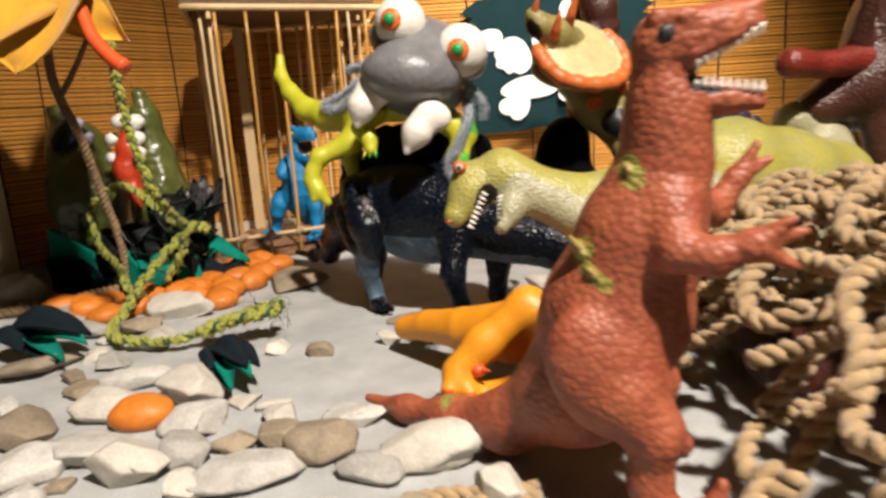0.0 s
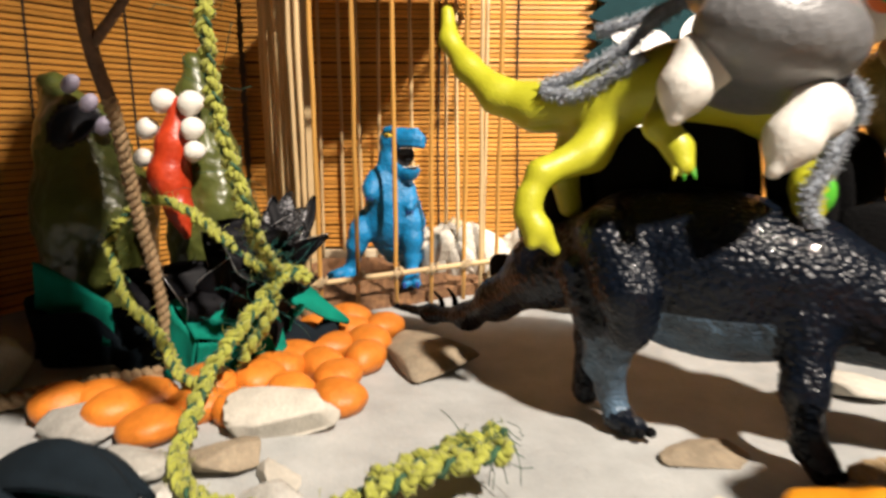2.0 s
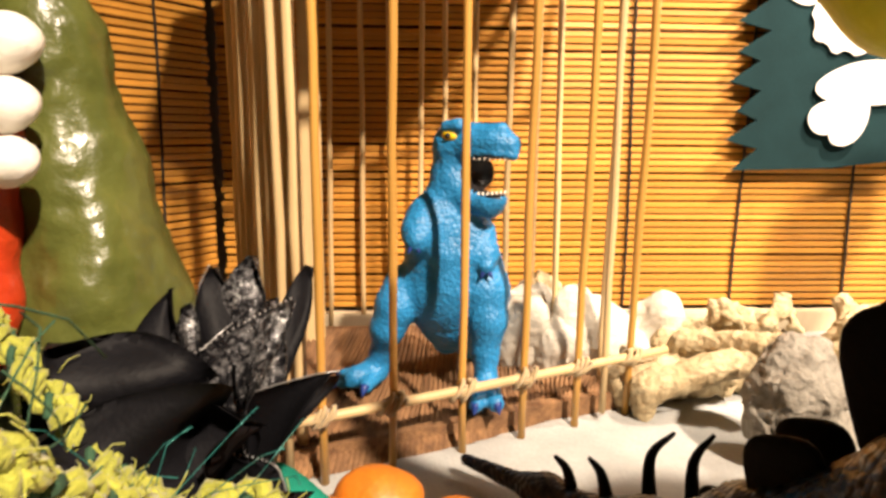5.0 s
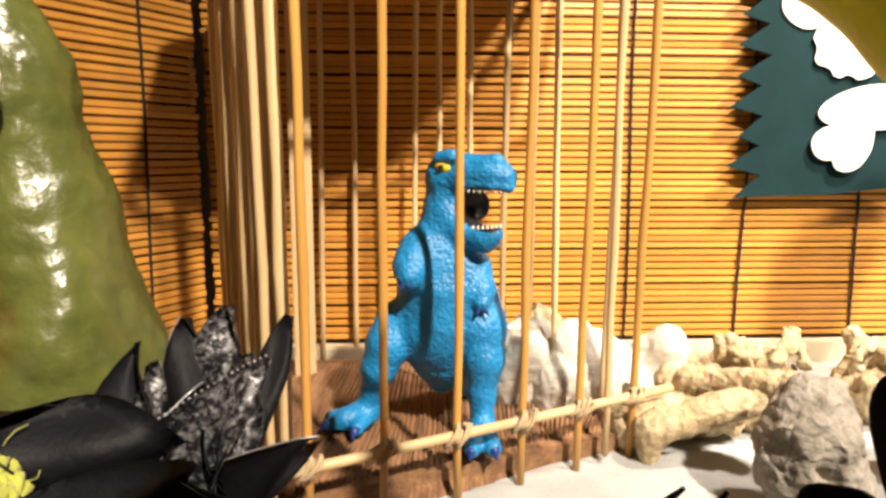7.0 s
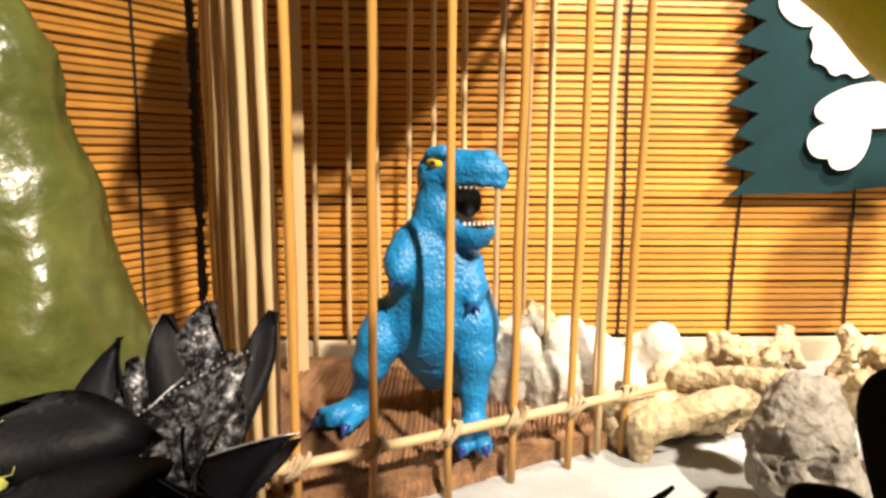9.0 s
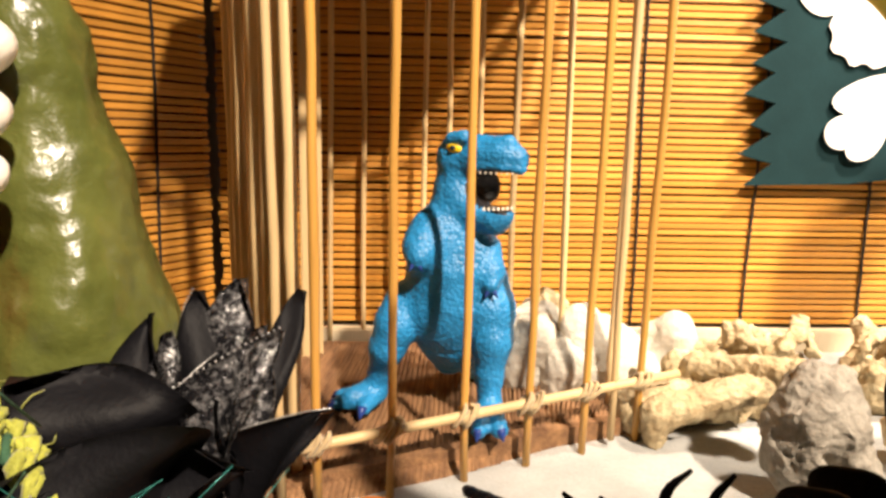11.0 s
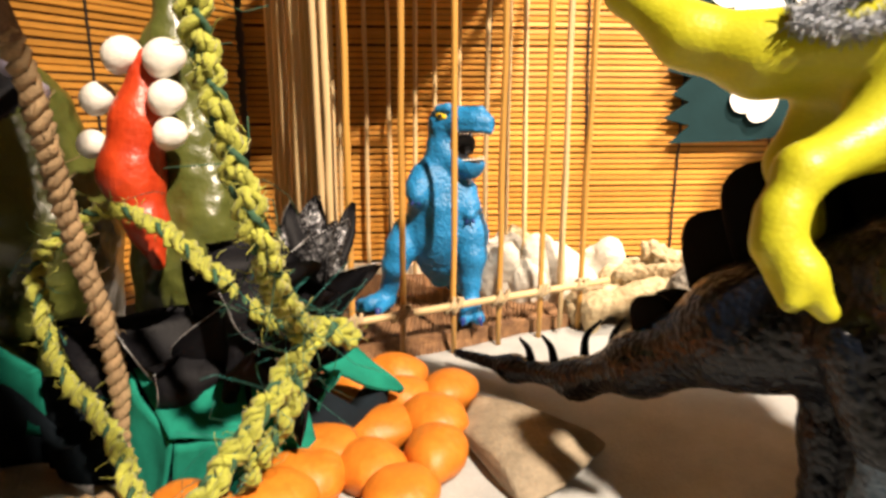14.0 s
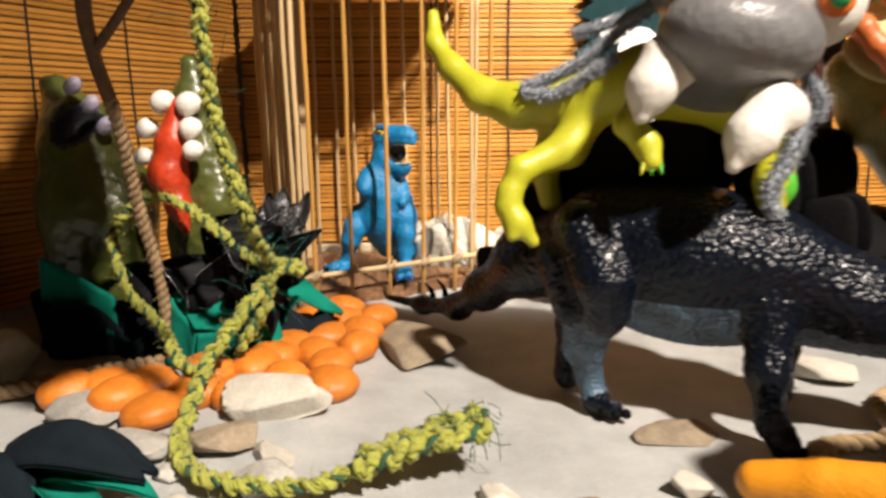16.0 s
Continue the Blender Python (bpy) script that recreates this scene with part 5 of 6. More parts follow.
def felt_patch(name, corners, mat, parent, wave=0.0012, seed=0, thick=0.0013, label=""):
    """A cut piece of felt hung between four corners, slightly rippled, with thickness."""
    a, b, c, d = (np.array(q, float) for q in corners)
    across = np.cross(b - a, d - a)
    across /= np.linalg.norm(across)
    n, m = 12, 8
    top = []
    for i in range(n + 1):
        u = i / n
        for j in range(m + 1):
            w = j / m
            p = (a * (1 - u) + b * u) * (1 - w) + (d * (1 - u) + c * u) * w
            top.append(p + across * wave * (math.sin(5 * u + 2 * w + seed) + 0.5 * noise.noise(Vector((u * 4, w * 4, seed)))))
    low = [p - across * thick for p in top]
    k, r = len(top), m + 1
    faces = []
    for i in range(n):
        for j in range(m):
            q = (i * r + j, i * r + j + 1, (i + 1) * r + j + 1, (i + 1) * r + j)
            faces += [q, tuple(v + k for v in q[::-1])]
    edge = [i * r for i in range(n + 1)] + [n * r + j for j in range(1, r)] + [i * r + m for i in range(n - 1, -1, -1)] + [j for j in range(m - 1, 0, -1)]
    faces += [(p, q, q + k, p + k) for p, q in zip(edge, edge[1:] + edge[:1])]
    return finish(name, top + low, faces, [mat], None, True, tuple(a), parent, label)


def felt_bed():
    """The felt collar round the pods: dark walls with teal flaps."""
    root = empty("felt_collar", (-0.28, 0.61, 0.0), "dark felt collar with teal flaps round the clay plants", "felt collar")
    wall, n = [], 60
    for i in range(n + 1):
        a = math.radians(165 + 175 * i / n)
        r = 1 + 0.10 * math.sin(a * 7) + 0.05 * math.sin(a * 13)
        x, y = -0.285 + 0.098 * math.cos(a) * r, 0.622 + 0.058 * math.sin(a) * r
        wall.append((x, y, 0.026 + 0.009 * math.sin(a * 5 + 1) + 0.004 * math.sin(a * 11)))
    verts = []
    for x, y, h in wall:
        cx, cy = -0.285 - x, 0.622 - y
        verts += [(x, y, 0.0), (x - 0.05 * cx, y - 0.05 * cy, h), (x + 0.06 * cx, y + 0.06 * cy, h - 0.001), (x + 0.05 * cx, y + 0.05 * cy, 0.0)]
    faces = [(i * 4 + j, i * 4 + j + 1, i * 4 + j + 5, i * 4 + j + 4) for i in range(n) for j in range(3)]
    idx = [0 if j < 2 else 1 for i in range(n) for j in range(3)]
    finish("felt_wall", verts, faces, [NAVY, TEAL], idx, True, (-0.28, 0.61, 0.0), root)
    patches = [(((-0.369, 0.592, 0.061), (-0.319, 0.578, 0.038), (-0.320, 0.576, 0.012), (-0.374, 0.592, 0.016)), TEAL), (((-0.374, 0.594, 0.018), (-0.320, 0.578, 0.014), (-0.322, 0.580, 0.0), (-0.376, 0.594, 0.0)), NAVY),
               (((-0.281, 0.562, 0.0440), (-0.2428, 0.562, 0.0430), (-0.2380, 0.546, 0.0235), (-0.2626, 0.541, 0.0262)), TEAL), (((-0.281, 0.561, 0.0430), (-0.2630, 0.542, 0.0260), (-0.2680, 0.545, 0.0), (-0.2840, 0.556, 0.0)), TEAL),
               (((-0.262, 0.543, 0.0250), (-0.240, 0.547, 0.0235), (-0.240, 0.550, 0.0), (-0.266, 0.546, 0.0)), TEAL), (((-0.2395, 0.556, 0.040), (-0.224, 0.566, 0.034), (-0.218, 0.562, 0.010), (-0.236, 0.548, 0.004)), TEAL),
               (((-0.319, 0.577, 0.036), (-0.283, 0.566, 0.040), (-0.284, 0.560, 0.0), (-0.320, 0.574, 0.0)), NAVY)]
    for i, (q, m) in enumerate(patches):
        ob = felt_patch("flap", q, m, root, 0.0014, i, label="teal felt flap" if m is TEAL else "dark felt flap")
        ob.location = Vector(q[0]) - root.location
    for i, (a, b, w, bend) in enumerate((((-0.234, 0.585, 0.042), (-0.186, 0.598, 0.015), 0.018, 0.006), ((-0.226, 0.588, 0.008), (-0.210, 0.574, 0.036), 0.016, 0.004))):
        ob = sheet("flap", a, b, w, TEAL, root, bend=bend, cup=(0.3, -0.4)[i], thick=0.0012, normal=(0, -0.5, 0.85), wave=0.0015, seed=45 + i, shape=0.6, label="teal felt flap")
        ob.location = Vector(a) - root.location


felt_bed()


def felt_beak(at, turn, size, seed):
    """A folded felt bud lying on the stones: black outside, teal lining in its open beak."""
    root = empty("felt_bud", at, "black felt bud with teal lining, open on the stones", "felt flower", "felt buds on the stones")
    root.rotation_euler = (0, 0, radians(turn))
    rows = [((0, 0, 0.016), (0.062, 0.004, 0.010), 0.022, NAVY, TEAL, 0.018, -0.9), ((0, 0, 0.012), (0.060, -0.010, 0.004), 0.020, NAVY, TEAL, -0.004, 0.8),
            ((0.004, 0.004, 0.014), (0.056, 0.014, 0.008), 0.016, NAVY, NAVY, 0.014, -0.8), ((0.016, 0.002, 0.012), (0.066, 0.005, 0.006), 0.013, TEAL, TEAL, 0.012, -0.9),
            ((0.014, -0.002, 0.008), (0.066, -0.009, 0.004), 0.012, TEAL, TEAL, 0.001, 0.9), ((-0.006, -0.004, 0.012), (0.035, -0.016, 0.004), 0.016, NAVY, NAVY, 0.012, -0.7)]
    for i, (a, b, w, m, u, bend, cup) in enumerate(rows):
        a, b = np.array(a) * size, np.array(b) * size
        ob = sheet("felt_petal", a, b, w * size, m, None, bend * size, cup, 0.0014, (0, 0, 1), 0.0008, seed + i, 0.62, "teal felt lining" if m is TEAL else "", u if u is not m else None)
        ob.parent = root


felt_beak((-0.300, 0.424, 0.003), -30, 1.12, 60)
felt_beak((-0.137, 0.366, 0.006), -58, 0.80, 80)


def vines():
    root = empty("braided_vine", (-0.242, 0.442, 0.0), "braided lime raffia vine with dark yarn and loose tinsel threads", "vine")

    def piece(name, soup, label=""):
        soup.make(name, [VINE, VINEDARK, TINSEL], (-0.242, 0.442, 0.0), root, label)

    main = [(-0.232, 0.485, 0.30), (-0.232, 0.487, 0.24), (-0.2325, 0.490, 0.19), (-0.231, 0.4915, 0.15), (-0.226, 0.492, 0.125), (-0.2195, 0.492, 0.100), (-0.2195, 0.512, 0.083), (-0.217, 0.535, 0.062), (-0.228, 0.516, 0.046), (-0.243, 0.498, 0.026), (-0.246, 0.468, 0.010), (-0.242, 0.442, 0.0075), (-0.224, 0.416, 0.0075), (-0.185, 0.406, 0.0075), (-0.160, 0.414, 0.012)]
    loop = [(-0.218, 0.538, 0.064), (-0.234, 0.546, 0.070), (-0.270, 0.570, 0.093), (-0.294, 0.578, 0.098), (-0.317, 0.580, 0.080), (-0.313, 0.570, 0.060), (-0.303, 0.560, 0.043), (-0.280, 0.540, 0.028), (-0.262, 0.512, 0.018), (-0.245, 0.497, 0.018)]
    for name, pts, w, r, ms, pitch in (("stem", main, 0.0024, 0.0019, (0, 0, 1), 0.0155), ("loop", loop, 0.0024, 0.0018, (0, 1, 0), 0.015), ("root", [(-0.235, 0.525, 0.020), (-0.222, 0.530, 0.040), (-0.217, 0.540, 0.062)], 0.0028, 0.0022, (0, 1, 0), 0.018),
                                       ("knot", [(-0.218, 0.538, 0.062), (-0.210, 0.545, 0.062), (-0.202, 0.548, 0.058)], 0.0036, 0.0028, (0, 0, 1), 0.016), ("tail", [(-0.165, 0.411, 0.011), (-0.140, 0.414, 0.018), (-0.113, 0.420, 0.021)], 0.0040, 0.0028, (0, 0, 1), 0.018),
                                       ("tail", [(-0.165, 0.417, 0.011), (-0.140, 0.424, 0.017), (-0.113, 0.431, 0.022)], 0.0038, 0.0028, (0, 1, 0), 0.018)):
        s = Soup()
        braid(s, pts, w, r, ms, pitch)
        hairs(s, pts, int(26 * len(pts)), 0.007, 0, len(pts) + 3, 0.00016, 0.003)
        piece(name, s)
    for pts, n, length, m, seed, rad in ((main[6:10], 44, 0.032, 2, 5, 0.00012), (main[2:8], 30, 0.02, 1, 6, 0.00018), ([(-0.125, 0.424, 0.020), (-0.112, 0.426, 0.022)], 34, 0.016, 1, 7, 0.00022), (loop, 20, 0.022, 2, 9, 0.00013)):
        s = Soup()
        hairs(s, pts, n, length, m, seed, rad)
        tagged(s.make("loose_threads", [VINE, VINEDARK, TINSEL], (-0.242, 0.442, 0.0), root, "fine loose tinsel threads"), kind="stuff")
    root = empty("branch", (-0.285, 0.53, 0.0), "dark forked twig bound with brown rope", "branch")
    s = Soup()
    twist(s, [(-0.2875, 0.520, 0.155), (-0.288, 0.530, 0.139), (-0.2895, 0.548, 0.095), (-0.285, 0.556, 0.055), (-0.282, 0.556, 0.004)], 0.0037, (0, 0), 0.009)
    hairs(s, [(-0.288, 0.530, 0.139), (-0.2895, 0.548, 0.095), (-0.285, 0.556, 0.055)], 90, 0.007, 0, 4, 0.00014, 0.003)
    s.make("rope_binding", [ROPE], (-0.285, 0.53, 0.0), root, "brown twisted rope")
    s = Soup()
    s.tube(smooth_path([(-0.262, 0.485, 0.36), (-0.275, 0.49, 0.26), (-0.284, 0.496, 0.20), (-0.2875, 0.508, 0.175), (-0.2875, 0.522, 0.152)], 6), 0.0036, 8, 0)
    s.make("twig", [BARK], (-0.285, 0.53, 0.0), root)
    s = Soup()
    s.tube(smooth_path([(-0.2875, 0.508, 0.175), (-0.270, 0.498, 0.190), (-0.250, 0.488, 0.212), (-0.22, 0.47, 0.25)], 6), np.linspace(0.0026, 0.0016, 19), 8, 0)
    s.make("side_twig", [BARK], (-0.285, 0.53, 0.0), root)
    s = Soup()
    twist(s, [(-0.40, 0.500, 0.004), (-0.36, 0.512, 0.005), (-0.315, 0.525, 0.009), (-0.275, 0.520, 0.016)], 0.0045, (0, 0), 0.012)
    ob = s.make("rope_end", [ROPE], (-0.33, 0.52, 0))
    tagged(ob, "frayed brown rope end on the cloth", "rope")
    root = empty("felt_blossom", (-0.262, 0.45, 0.195), "golden yellow felt blossom with an orange stamen on the twig", "felt flower")
    # the last two petals are unseen, added to shade the large pod and blind_west
    for i, (a, b, w, n) in enumerate((((-0.216, 0.415, 0.252), (-0.296, 0.375, 0.190), 0.074, (0.2, -0.8, 0.5)), ((-0.225, 0.410, 0.252), (-0.232, 0.375, 0.182), 0.070, (0.1, -0.9, 0.4)), ((-0.222, 0.413, 0.232), (-0.178, 0.402, 0.200), 0.031, (-0.2, -0.9, 0.3)), ((-0.222, 0.415, 0.250), (-0.325, 0.395, 0.235), 0.06, (0.2, -0.8, 0.5)), ((-0.224, 0.420, 0.252), (-0.295, 0.520, 0.310), 0.050, (0.3, -0.5, 0.8)), ((-0.228, 0.420, 0.250), (-0.350, 0.510, 0.285), 0.055, (0.3, -0.5, 0.8)))):
        ob = sheet("petal", a, b, w, GOLDFELT, root, 0.010, 0.25, 0.0015, n, 0.002, 90 + i, 0.7)
        ob.location = Vector(a) - root.location
    s = Soup()
    s.tube(smooth_path([(-0.196, 0.385, 0.219), (-0.188, 0.376, 0.202), (-0.176, 0.370, 0.189), (-0.168, 0.368, 0.183)], 5), np.linspace(0.0035, 0.0048, 16), 8)
    s.make("stamen", [CLAW], (-0.262, 0.45, 0.195), root, "orange-red felt stamen")
    s = Soup()
    s.tube(smooth_path([(-0.196, 0.385, 0.219), (-0.216, 0.412, 0.245), (-0.250, 0.462, 0.268), (-0.276, 0.490, 0.258)], 5), 0.0022, 6)
    s.make("stem", [BARK], (-0.262, 0.45, 0.195), root)


vines()


# ---- eggs, stones, shells ----
EGGS = [(-0.303, 0.515), (-0.277, 0.512), (-0.268, 0.484), (-0.252, 0.503), (-0.232, 0.499), (-0.228, 0.532), (-0.215, 0.567), (-0.209, 0.514), (-0.195, 0.584), (-0.187, 0.536), (-0.184, 0.505),
        (-0.187, 0.638), (-0.172, 0.590), (-0.163, 0.617), (-0.173, 0.562), (-0.319, 0.509), (-0.207, 0.622), (-0.252, 0.525), (-0.198, 0.555), (-0.222, 0.548), (-0.289, 0.498), (-0.1855, 0.612)]


def egg(at, size, turn, seed, lift=0.0):
    rnd = random.Random(seed)
    bm = bmesh.new()
    bmesh.ops.create_icosphere(bm, subdivisions=4, radius=1)
    off = Vector((rnd.uniform(0, 50), rnd.uniform(0, 50), 0))
    for v in bm.verts:
        d = v.co.copy()
        r = 1 + 0.07 * noise.noise(d * 1.3 + off) + 0.015 * noise.noise(d * 6 + off)
        v.co = Vector((d.x * r * size[0] * (1 - 0.10 * d.y), d.y * r * size[1], max(d.z, -0.8) * r * size[2]))
    me = bpy.data.meshes.new("clay_egg")
    bm.to_mesh(me)
    bm.free()
    me.materials.append(EGG)
    me.polygons.foreach_set("use_smooth", np.ones(len(me.polygons), bool))
    ob = new("clay_egg", me)
    low = min(v.co.z for v in me.vertices)
    ob.matrix_basis = pose(at[0], at[1], lift - low - 0.0015, rnd.uniform(-6, 6), rnd.uniform(-6, 6), turn)
    tagged(ob, "smooth orange clay egg in the nest pile" if lift or seed < 90 else "single orange clay egg among the grey stones", "clay egg", "clay eggs")


for i, (x, y) in enumerate(EGGS):
    rnd = random.Random(i)
    egg((x, y), (0.0135 + rnd.uniform(-0.0015, 0.0015), 0.0155 + rnd.uniform(-0.002, 0.002), 0.0092 + rnd.uniform(-0.001, 0.0015)), rnd.uniform(0, 180), i)
egg((-0.156, 0.300), (0.0165, 0.0125, 0.0095), 8, 95)

LYING = [(-0.216, 0.295, 0.030, 0.022, 0.010, 1), (-0.206, 0.341, 0.022, 0.014, 0.006, 1), (-0.186, 0.348, 0.028, 0.018, 0.008, 0), (-0.137, 0.325, 0.022, 0.020, 0.014, 2), (-0.174, 0.272, 0.030, 0.018, 0.008, 0), (-0.128, 0.292, 0.022, 0.016, 0.010, 0),
         (-0.119, 0.264, 0.018, 0.014, 0.009, 0), (-0.141, 0.250, 0.020, 0.018, 0.013, 2), (-0.084, 0.246, 0.030, 0.018, 0.008, 0), (-0.110, 0.236, 0.014, 0.010, 0.007, 2), (-0.052, 0.262, 0.022, 0.016, 0.010, 1), (-0.008, 0.252, 0.034, 0.016, 0.011, 2),
         (0.021, 0.216, 0.014, 0.013, 0.010, 2), (-0.099, 0.274, 0.014, 0.010, 0.006, 1), (-0.079, 0.389, 0.011, 0.009, 0.006, 1), (-0.074, 0.272, 0.018, 0.012, 0.008, 1), (-0.190, 0.256, 0.026, 0.018, 0.008, 0), (-0.298, 0.492, 0.024, 0.020, 0.009, 0),
         (-0.214, 0.486, 0.036, 0.018, 0.012, 2), (-0.036, 0.402, 0.012, 0.010, 0.006, 2), (-0.046, 0.290, 0.022, 0.014, 0.007, 0), (-0.028, 0.238, 0.020, 0.012, 0.007, 0), (-0.385, 0.545, 0.030, 0.024, 0.020, 2), (-0.262, 0.388, 0.030, 0.020, 0.008, 1), (-0.177, 0.312, 0.026, 0.018, 0.009, 2),
         (-0.137, 0.574, 0.032, 0.046, 0.0065, 1), (-0.228, 0.452, 0.022, 0.014, 0.007, 1), (0.084, 0.505, 0.024, 0.014, 0.010, 2), (0.050, 0.500, 0.012, 0.010, 0.010, 2), (-0.02, 0.448, 0.024, 0.014, 0.003, 1), (-0.112, 0.398, 0.010, 0.012, 0.006, 2)]
NAMES = (("flat pale grey stone lying on the cloth", STONE), ("flat tan slate stone lying on the cloth", TANSTONE), ("chalky white stone lying on the cloth", WHITESTONE))
for i, (x, y, a, b, c, k) in enumerate(LYING):
    pebble("stone", (x, y, ground_height(x, y)), (a, b, c), NAMES[k][1], 100 + i, NAMES[k][0], group="stones on the cloth", turn=(i * 67) % 50 - 25)


def scatter_stones():
    rnd = random.Random(77)
    placed = [(x, y, max(a, b)) for x, y, a, b, c, k in LYING] + [(-0.156, 0.30, 0.016), (-0.265, 0.41, 0.03), (-0.12, 0.34, 0.02)]
    for _ in range(900):
        x, y = rnd.uniform(-0.36, 0.03), rnd.uniform(0.10, 0.46)
        if y > 0.345 - 0.42 * (x + 0.16) if x > -0.16 else y > 0.46:
            continue
        if y > 0.36 and x > -0.2:
            continue
        r = rnd.uniform(0.008, 0.021)
        if any(math.hypot(x - px, y - py) < 0.72 * (r + pr) for px, py, pr in placed):
            continue
        placed.append((x, y, r))
        k = rnd.choice((0, 0, 0, 1, 2))
        pebble("stone", (x, y, ground_height(x, y)), (r, r * rnd.uniform(0.6, 0.9), r * rnd.uniform(0.3, 0.5)), NAMES[k][1], 300 + len(placed), NAMES[k][0], group="stones on the cloth", turn=rnd.uniform(0, 180))


scatter_stones()

rock = lump(0, (-0.0235, 0.668, 0.029), (0.0180, 0.0165, 0.0270), (0, 12, 0), 0.006) + lump(0, (-0.0170, 0.664, 0.016), (0.0160, 0.0150, 0.0150), (0, 0, 20), 0.006)
rock += lump(0, (-0.0290, 0.660, 0.036), (0.0095, 0.0080, 0.0120), (20, 30, 0), 0.004) + lump(0, (-0.0180, 0.657, 0.032), (0.0080, 0.0070, 0.0090), (0, 40, 0), 0.004) + carve((-0.0240, 0.650, 0.024), (0.0050, 0.0060, 0.0030), 0, (0, 35, 0), 0.003)
tagged(figure("boulder", rock, [GREYROCK], 0.0012, (-0.0235, 0.668, 0.0), rough=0.0026, grit=120), "round pitted grey rock beside the cage", "rock")


def root_lumps():
    rnd = random.Random(12)
    spots = [(-0.117, 0.768, 0.052, 0.0165), (-0.098, 0.756, 0.045, 0.0135), (-0.077, 0.755, 0.050, 0.0175), (-0.052, 0.758, 0.049, 0.0140), (-0.030, 0.748, 0.042, 0.0230), (0.002, 0.752, 0.045, 0.0200), (0.070, 0.755, 0.045, 0.018), (0.098, 0.745, 0.028, 0.014), (0.05, 0.70, 0.02, 0.014), (-0.10, 0.79, 0.06, 0.012)]
    for i, (x, y, z, r) in enumerate(spots):
        p = lump(0, (x, y, z * 0.42), (r * 0.95, r * 0.9, z * 0.5), k=0.01)
        for _ in range(7 if i > 3 else 5):
            a, h = rnd.uniform(0, 6.28), rnd.uniform(0.3, 0.9)
            q = (rnd.uniform(0.25, 0.55) if i > 3 else rnd.uniform(0.5, 0.75)) * r
            p += lump(0, (x + r * 0.75 * math.cos(a), y + r * 0.7 * math.sin(a), z * h), (q, q * rnd.uniform(0.6, 1.1), q * rnd.uniform(0.7, 1.2)), (rnd.uniform(0, 90), rnd.uniform(0, 90), 0), 0.006)
        for _ in range(6 if i > 3 else 1):
            a, h, q = rnd.uniform(3.2, 6.2), rnd.uniform(0.25, 0.95), rnd.uniform(0.35, 0.6) * r
            c = np.array((x + r * 0.75 * math.cos(a), y + r * 0.8 * math.sin(a), z * h))
            lean = rnd.uniform(0, 3)
            fold = [(*(c + q * np.array((math.cos(b) * math.cos(lean), 0.35 * math.sin(b * 2) - 0.2, math.sin(b) + math.cos(b) * math.sin(lean) * 0.5))), q * 0.30) for b in np.linspace(0, 4.6, 7)]
            p += limb(0, *[(fx, fy, max(0.003, fz), fr) for fx, fy, fz, fr in fold], k=0.0012)
            p += carve(tuple(c + (0, -q * 0.5, 0)), (q * 0.45, q * 0.6, q * 0.40), 0, (0, rnd.uniform(0, 90), 0), 0.002)
        ob = figure("dried_root", p, [ROOT if i > 3 else WHITESTONE], 0.0013, (x, y, 0.0), rough=0.0022 if i > 3 else 0.0014, grit=170 if i > 3 else 95)
        tagged(ob, "gnarled pale dried root piece beside the blind" if i > 3 else "knobbly white shell lump behind the cage bars", "dried root" if i > 3 else "shell")
    for i, (a, b, r) in enumerate((((-0.066, 0.712, 0.016), (-0.022, 0.708, 0.031), 0.0085), ((-0.040, 0.735, 0.030), (-0.012, 0.700, 0.040), 0.007), ((-0.07, 0.728, 0.012), (-0.02, 0.74, 0.02), 0.012))):
        p = []
        for u in np.linspace(0, 1, 8):
            c = np.array(a) * (1 - u) + np.array(b) * u
            p += lump(0, c, (r * 0.42, r * (0.9 + 0.25 * math.sin(u * 9 + i)), r * (0.95 + 0.2 * math.cos(u * 11))), (0, 20, math.degrees(math.atan2(b[1] - a[1], b[0] - a[0]))), 0.003)
        p += limb(0, (*a, r * 0.8), (*b, r * 0.7), k=0.004)
        p += limb(0, (a[0], a[1], r * 0.5, r * 0.6), (*a, r * 0.7), k=0.004)
        ob = figure("dried_root", p, [ROOT], 0.0013, (a[0], a[1], 0.0), rough=0.001, grit=250)
        tagged(ob, "ringed pale dried root lying by the cage rail", "dried root")


root_lumps()


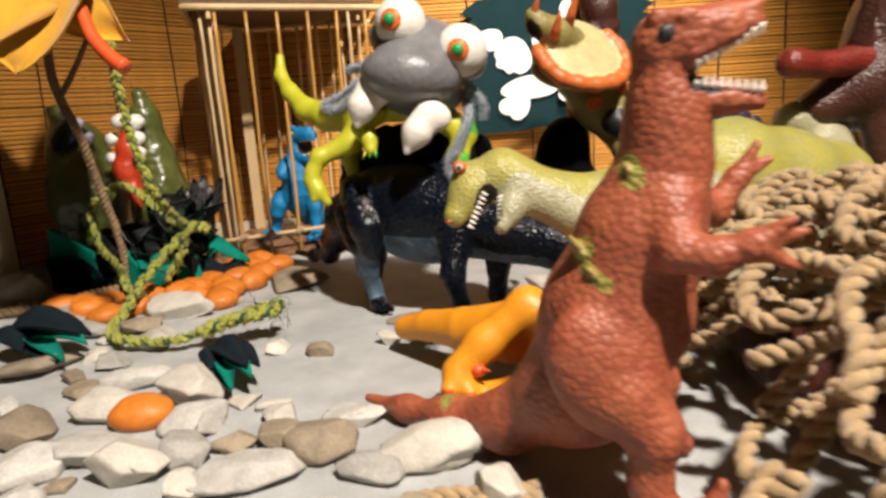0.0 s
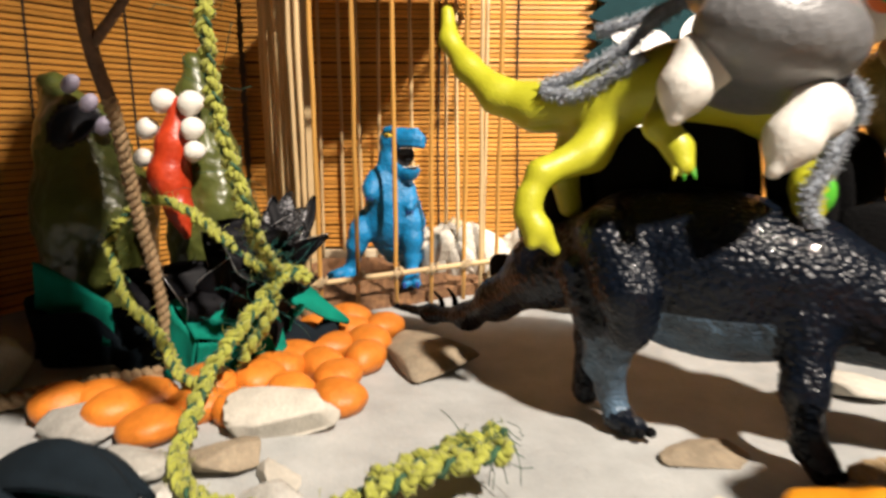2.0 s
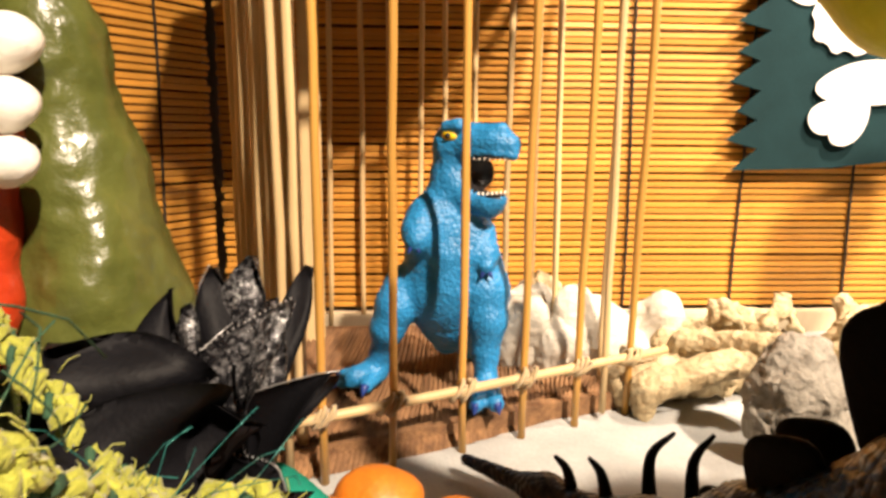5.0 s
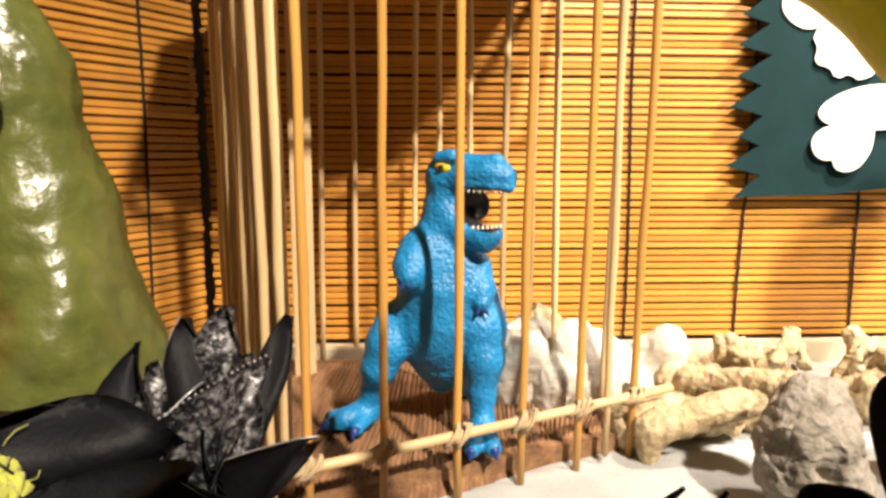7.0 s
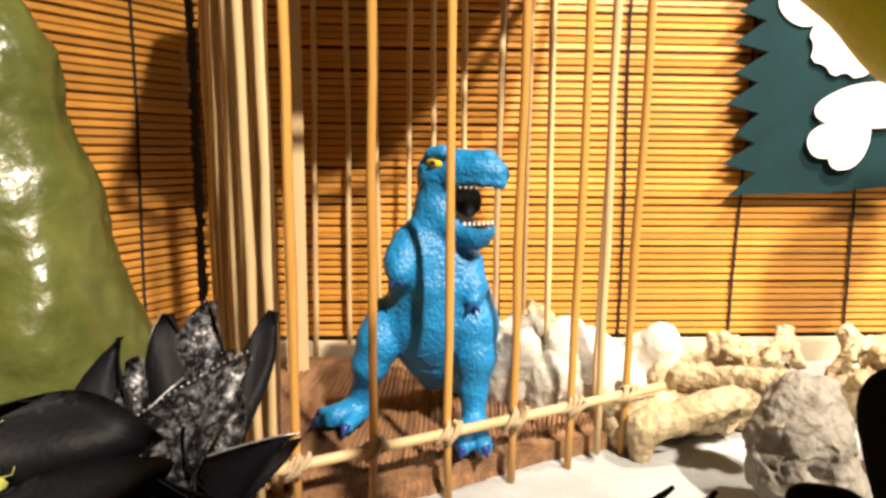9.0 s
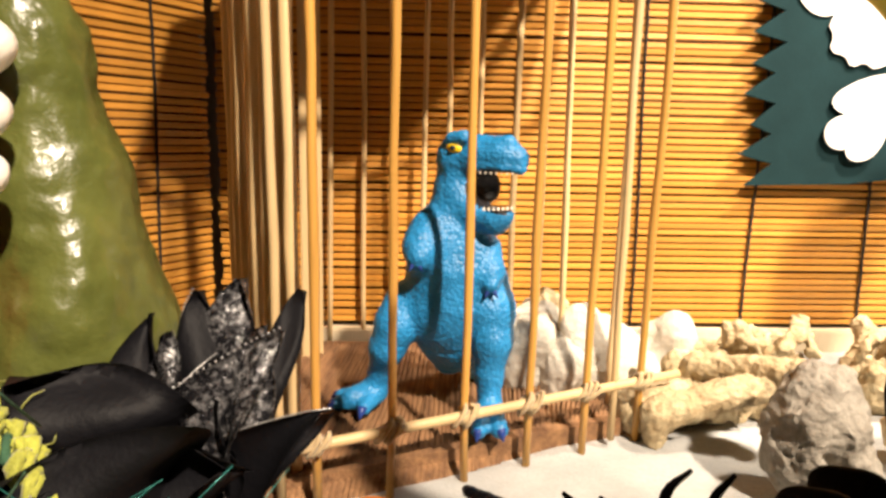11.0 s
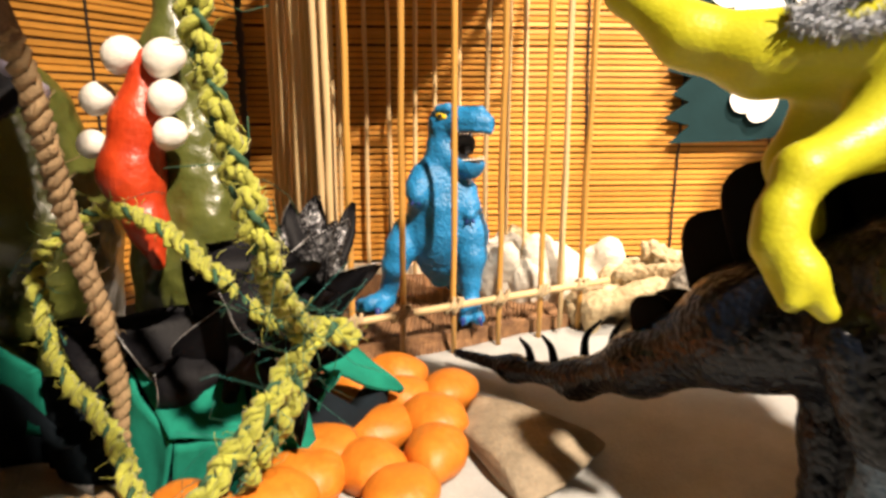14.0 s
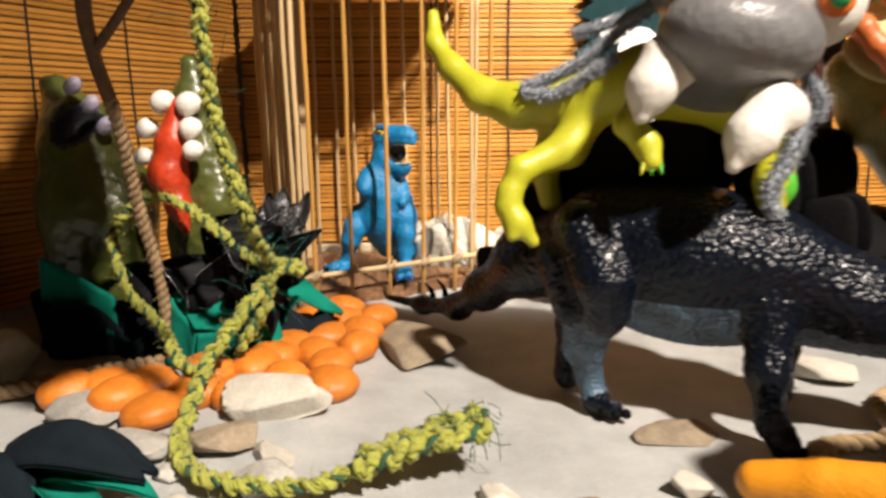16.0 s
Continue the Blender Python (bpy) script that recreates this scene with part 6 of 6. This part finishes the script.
# ---- rope heap ----
def rope_heap():
    root = empty("rope_net", (0.20, 0.26, 0.0), "heap of knotted natural jute rope netting", "rope net")

    def height(x, y):
        u, w = (x - 0.240) / 0.148, (y - 0.255) / 0.185
        return 0.104 * math.exp(-(u * u * u * u)) * math.exp(-(w * w * w * w))

    rnd = random.Random(9)
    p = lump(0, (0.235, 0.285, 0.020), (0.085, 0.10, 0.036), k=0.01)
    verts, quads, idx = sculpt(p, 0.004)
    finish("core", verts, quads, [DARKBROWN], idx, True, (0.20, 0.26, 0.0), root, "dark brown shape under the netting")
    made = 0
    for i in range(2200):
        x, y = rnd.uniform(0.075, 0.37), rnd.uniform(0.08, 0.43)
        if i < 14:
            x, y = rnd.uniform(0.045, 0.11), rnd.uniform(0.15, 0.205)
        a = rnd.uniform(0, 6.28)
        curl = rnd.choice((-1, 1)) * rnd.uniform(0.25, 0.85)
        sink = rnd.choice((0.0, 0.0, 0.012, 0.024, 0.038))
        pts = []
        for j in range(rnd.randrange(6, 11)):
            pts.append((x, y, max(0.004, height(x, y) - sink + 0.006 * math.sin(j * 1.2 + i))))
            a += curl * rnd.uniform(0.6, 1.2)
            x += 0.0115 * math.cos(a)
            y += 0.0115 * math.sin(a)
        if any(q[0] < 0.108 and 0.17 < q[1] < 0.27 for q in pts) and i >= 14:
            continue
        if any(0.06 < q[0] < 0.10 and 0.18 < q[1] < 0.26 for q in pts):
            continue
        if max(abs(pts[j + 1][2] - pts[j][2]) for j in range(len(pts) - 1)) > 0.019:
            continue
        s = Soup()
        twist(s, pts, 0.0037 + 0.0006 * rnd.random(), (0, 0), 0.013, 6, 0.0024)
        hairs(s, pts, 14, 0.006, 0, i, 0.00014, 0.003)
        s.make("rope_strand", [JUTE], (0.20, 0.26, 0.0), root)
        made += 1
        if made >= 230:
            break
    for i in range(16):
        x, y = rnd.uniform(0.12, 0.33), rnd.uniform(0.16, 0.40)
        s = Soup()
        c = np.array((x, y, height(x, y) + 0.002))
        for j in range(3):
            t = rnd.uniform(0, 3)
            ring = [c + 0.0055 * np.array((math.cos(q) * math.cos(t), math.cos(q) * math.sin(t), math.sin(q))) for q in np.linspace(0, 6.28, 9)]
            twist(s, ring, 0.0032, (0, 0), 0.010, 3, 0.0022)
        s.make("rope_knot", [JUTE], (0.20, 0.26, 0.0), root)


rope_heap()


# ---- banner ----
def flat_shape(name, outline, y, thick, mat, parent, label=""):
    bm = bmesh.new()
    front = [bm.verts.new((x, y - thick, z)) for x, z in outline]
    back = [bm.verts.new((x, y, z)) for x, z in outline]
    bm.faces.new(front)
    bm.faces.new(back[::-1])
    n = len(outline)
    for i in range(n):
        bm.faces.new((front[i], back[i], back[(i + 1) % n], front[(i + 1) % n]))
    bmesh.ops.recalc_face_normals(bm, faces=bm.faces)
    return part(name, bm, mat, parent, label, False)


def banner():
    root = empty("banner", (0.15, 0.848, 0.19), "dark teal toothed banner with white paper skull and bones", "banner")
    rnd = random.Random(2)
    left, right = [], []
    z = 0.272
    while z > 0.112:
        left += [(-0.100 + rnd.uniform(-0.003, 0.003), z - 0.19), (-0.118 + rnd.uniform(-0.004, 0.003), z - 0.19 - 0.013)]
        right += [(0.112 + rnd.uniform(-0.003, 0.003), z - 0.19 - 0.004), (0.130 + rnd.uniform(-0.003, 0.004), z - 0.19 - 0.013)]
        z -= 0.0185
    outline = [(-0.09, 0.086)] + left + [(-0.117, -0.080), (-0.05, -0.078), (0.04, -0.068), (0.10, -0.060)] + right[::-1] + [(0.11, 0.088)]
    flat_shape("cloth", outline, 0.0, 0.0016, BANNER, root)

    def disc(cx, cz, rx, rz, turn=0.0, cut=0):
        pts = []
        for i in range(36):
            a = 2 * math.pi * i / 36
            r = 1 + 0.05 * math.sin(3 * a + cx * 90) - (0.12 * ((i // 2) % 2) if cut and 20 < i < 34 else 0)
            x, zz = rx * r * math.cos(a), rz * r * math.sin(a)
            c, s = math.cos(turn), math.sin(turn)
            pts.append((cx + c * x - s * zz, cz + s * x + c * zz))
        return pts

    for i, (nm, args) in enumerate((("paper_bone", (-0.078, 0.037, 0.016, 0.013, 0)), ("paper_skull", (-0.050, 0.015, 0.024, 0.022, -0.6, 1)), ("paper_jaw", (-0.030, -0.024, 0.036, 0.014, 0.05)), ("paper_bone", (-0.055, -0.045, 0.016, 0.0105, 0.25)), ("paper_bone", (-0.043, -0.047, 0.011, 0.0185, -0.45)),
                              ("paper_skull", (0.008, 0.030, 0.034, 0.028, 0.2)), ("paper_bone", (0.020, 0.066, 0.012, 0.012, 0)), ("paper_bone", (0.034, 0.058, 0.012, 0.010, 0)), ("paper_bone", (0.026, -0.026, 0.024, 0.014, 0.5)))):
        flat_shape(nm, disc(*args), -0.0022 - 0.0009 * i, 0.0007, PAPER, root, "white paper cut-out")


banner()
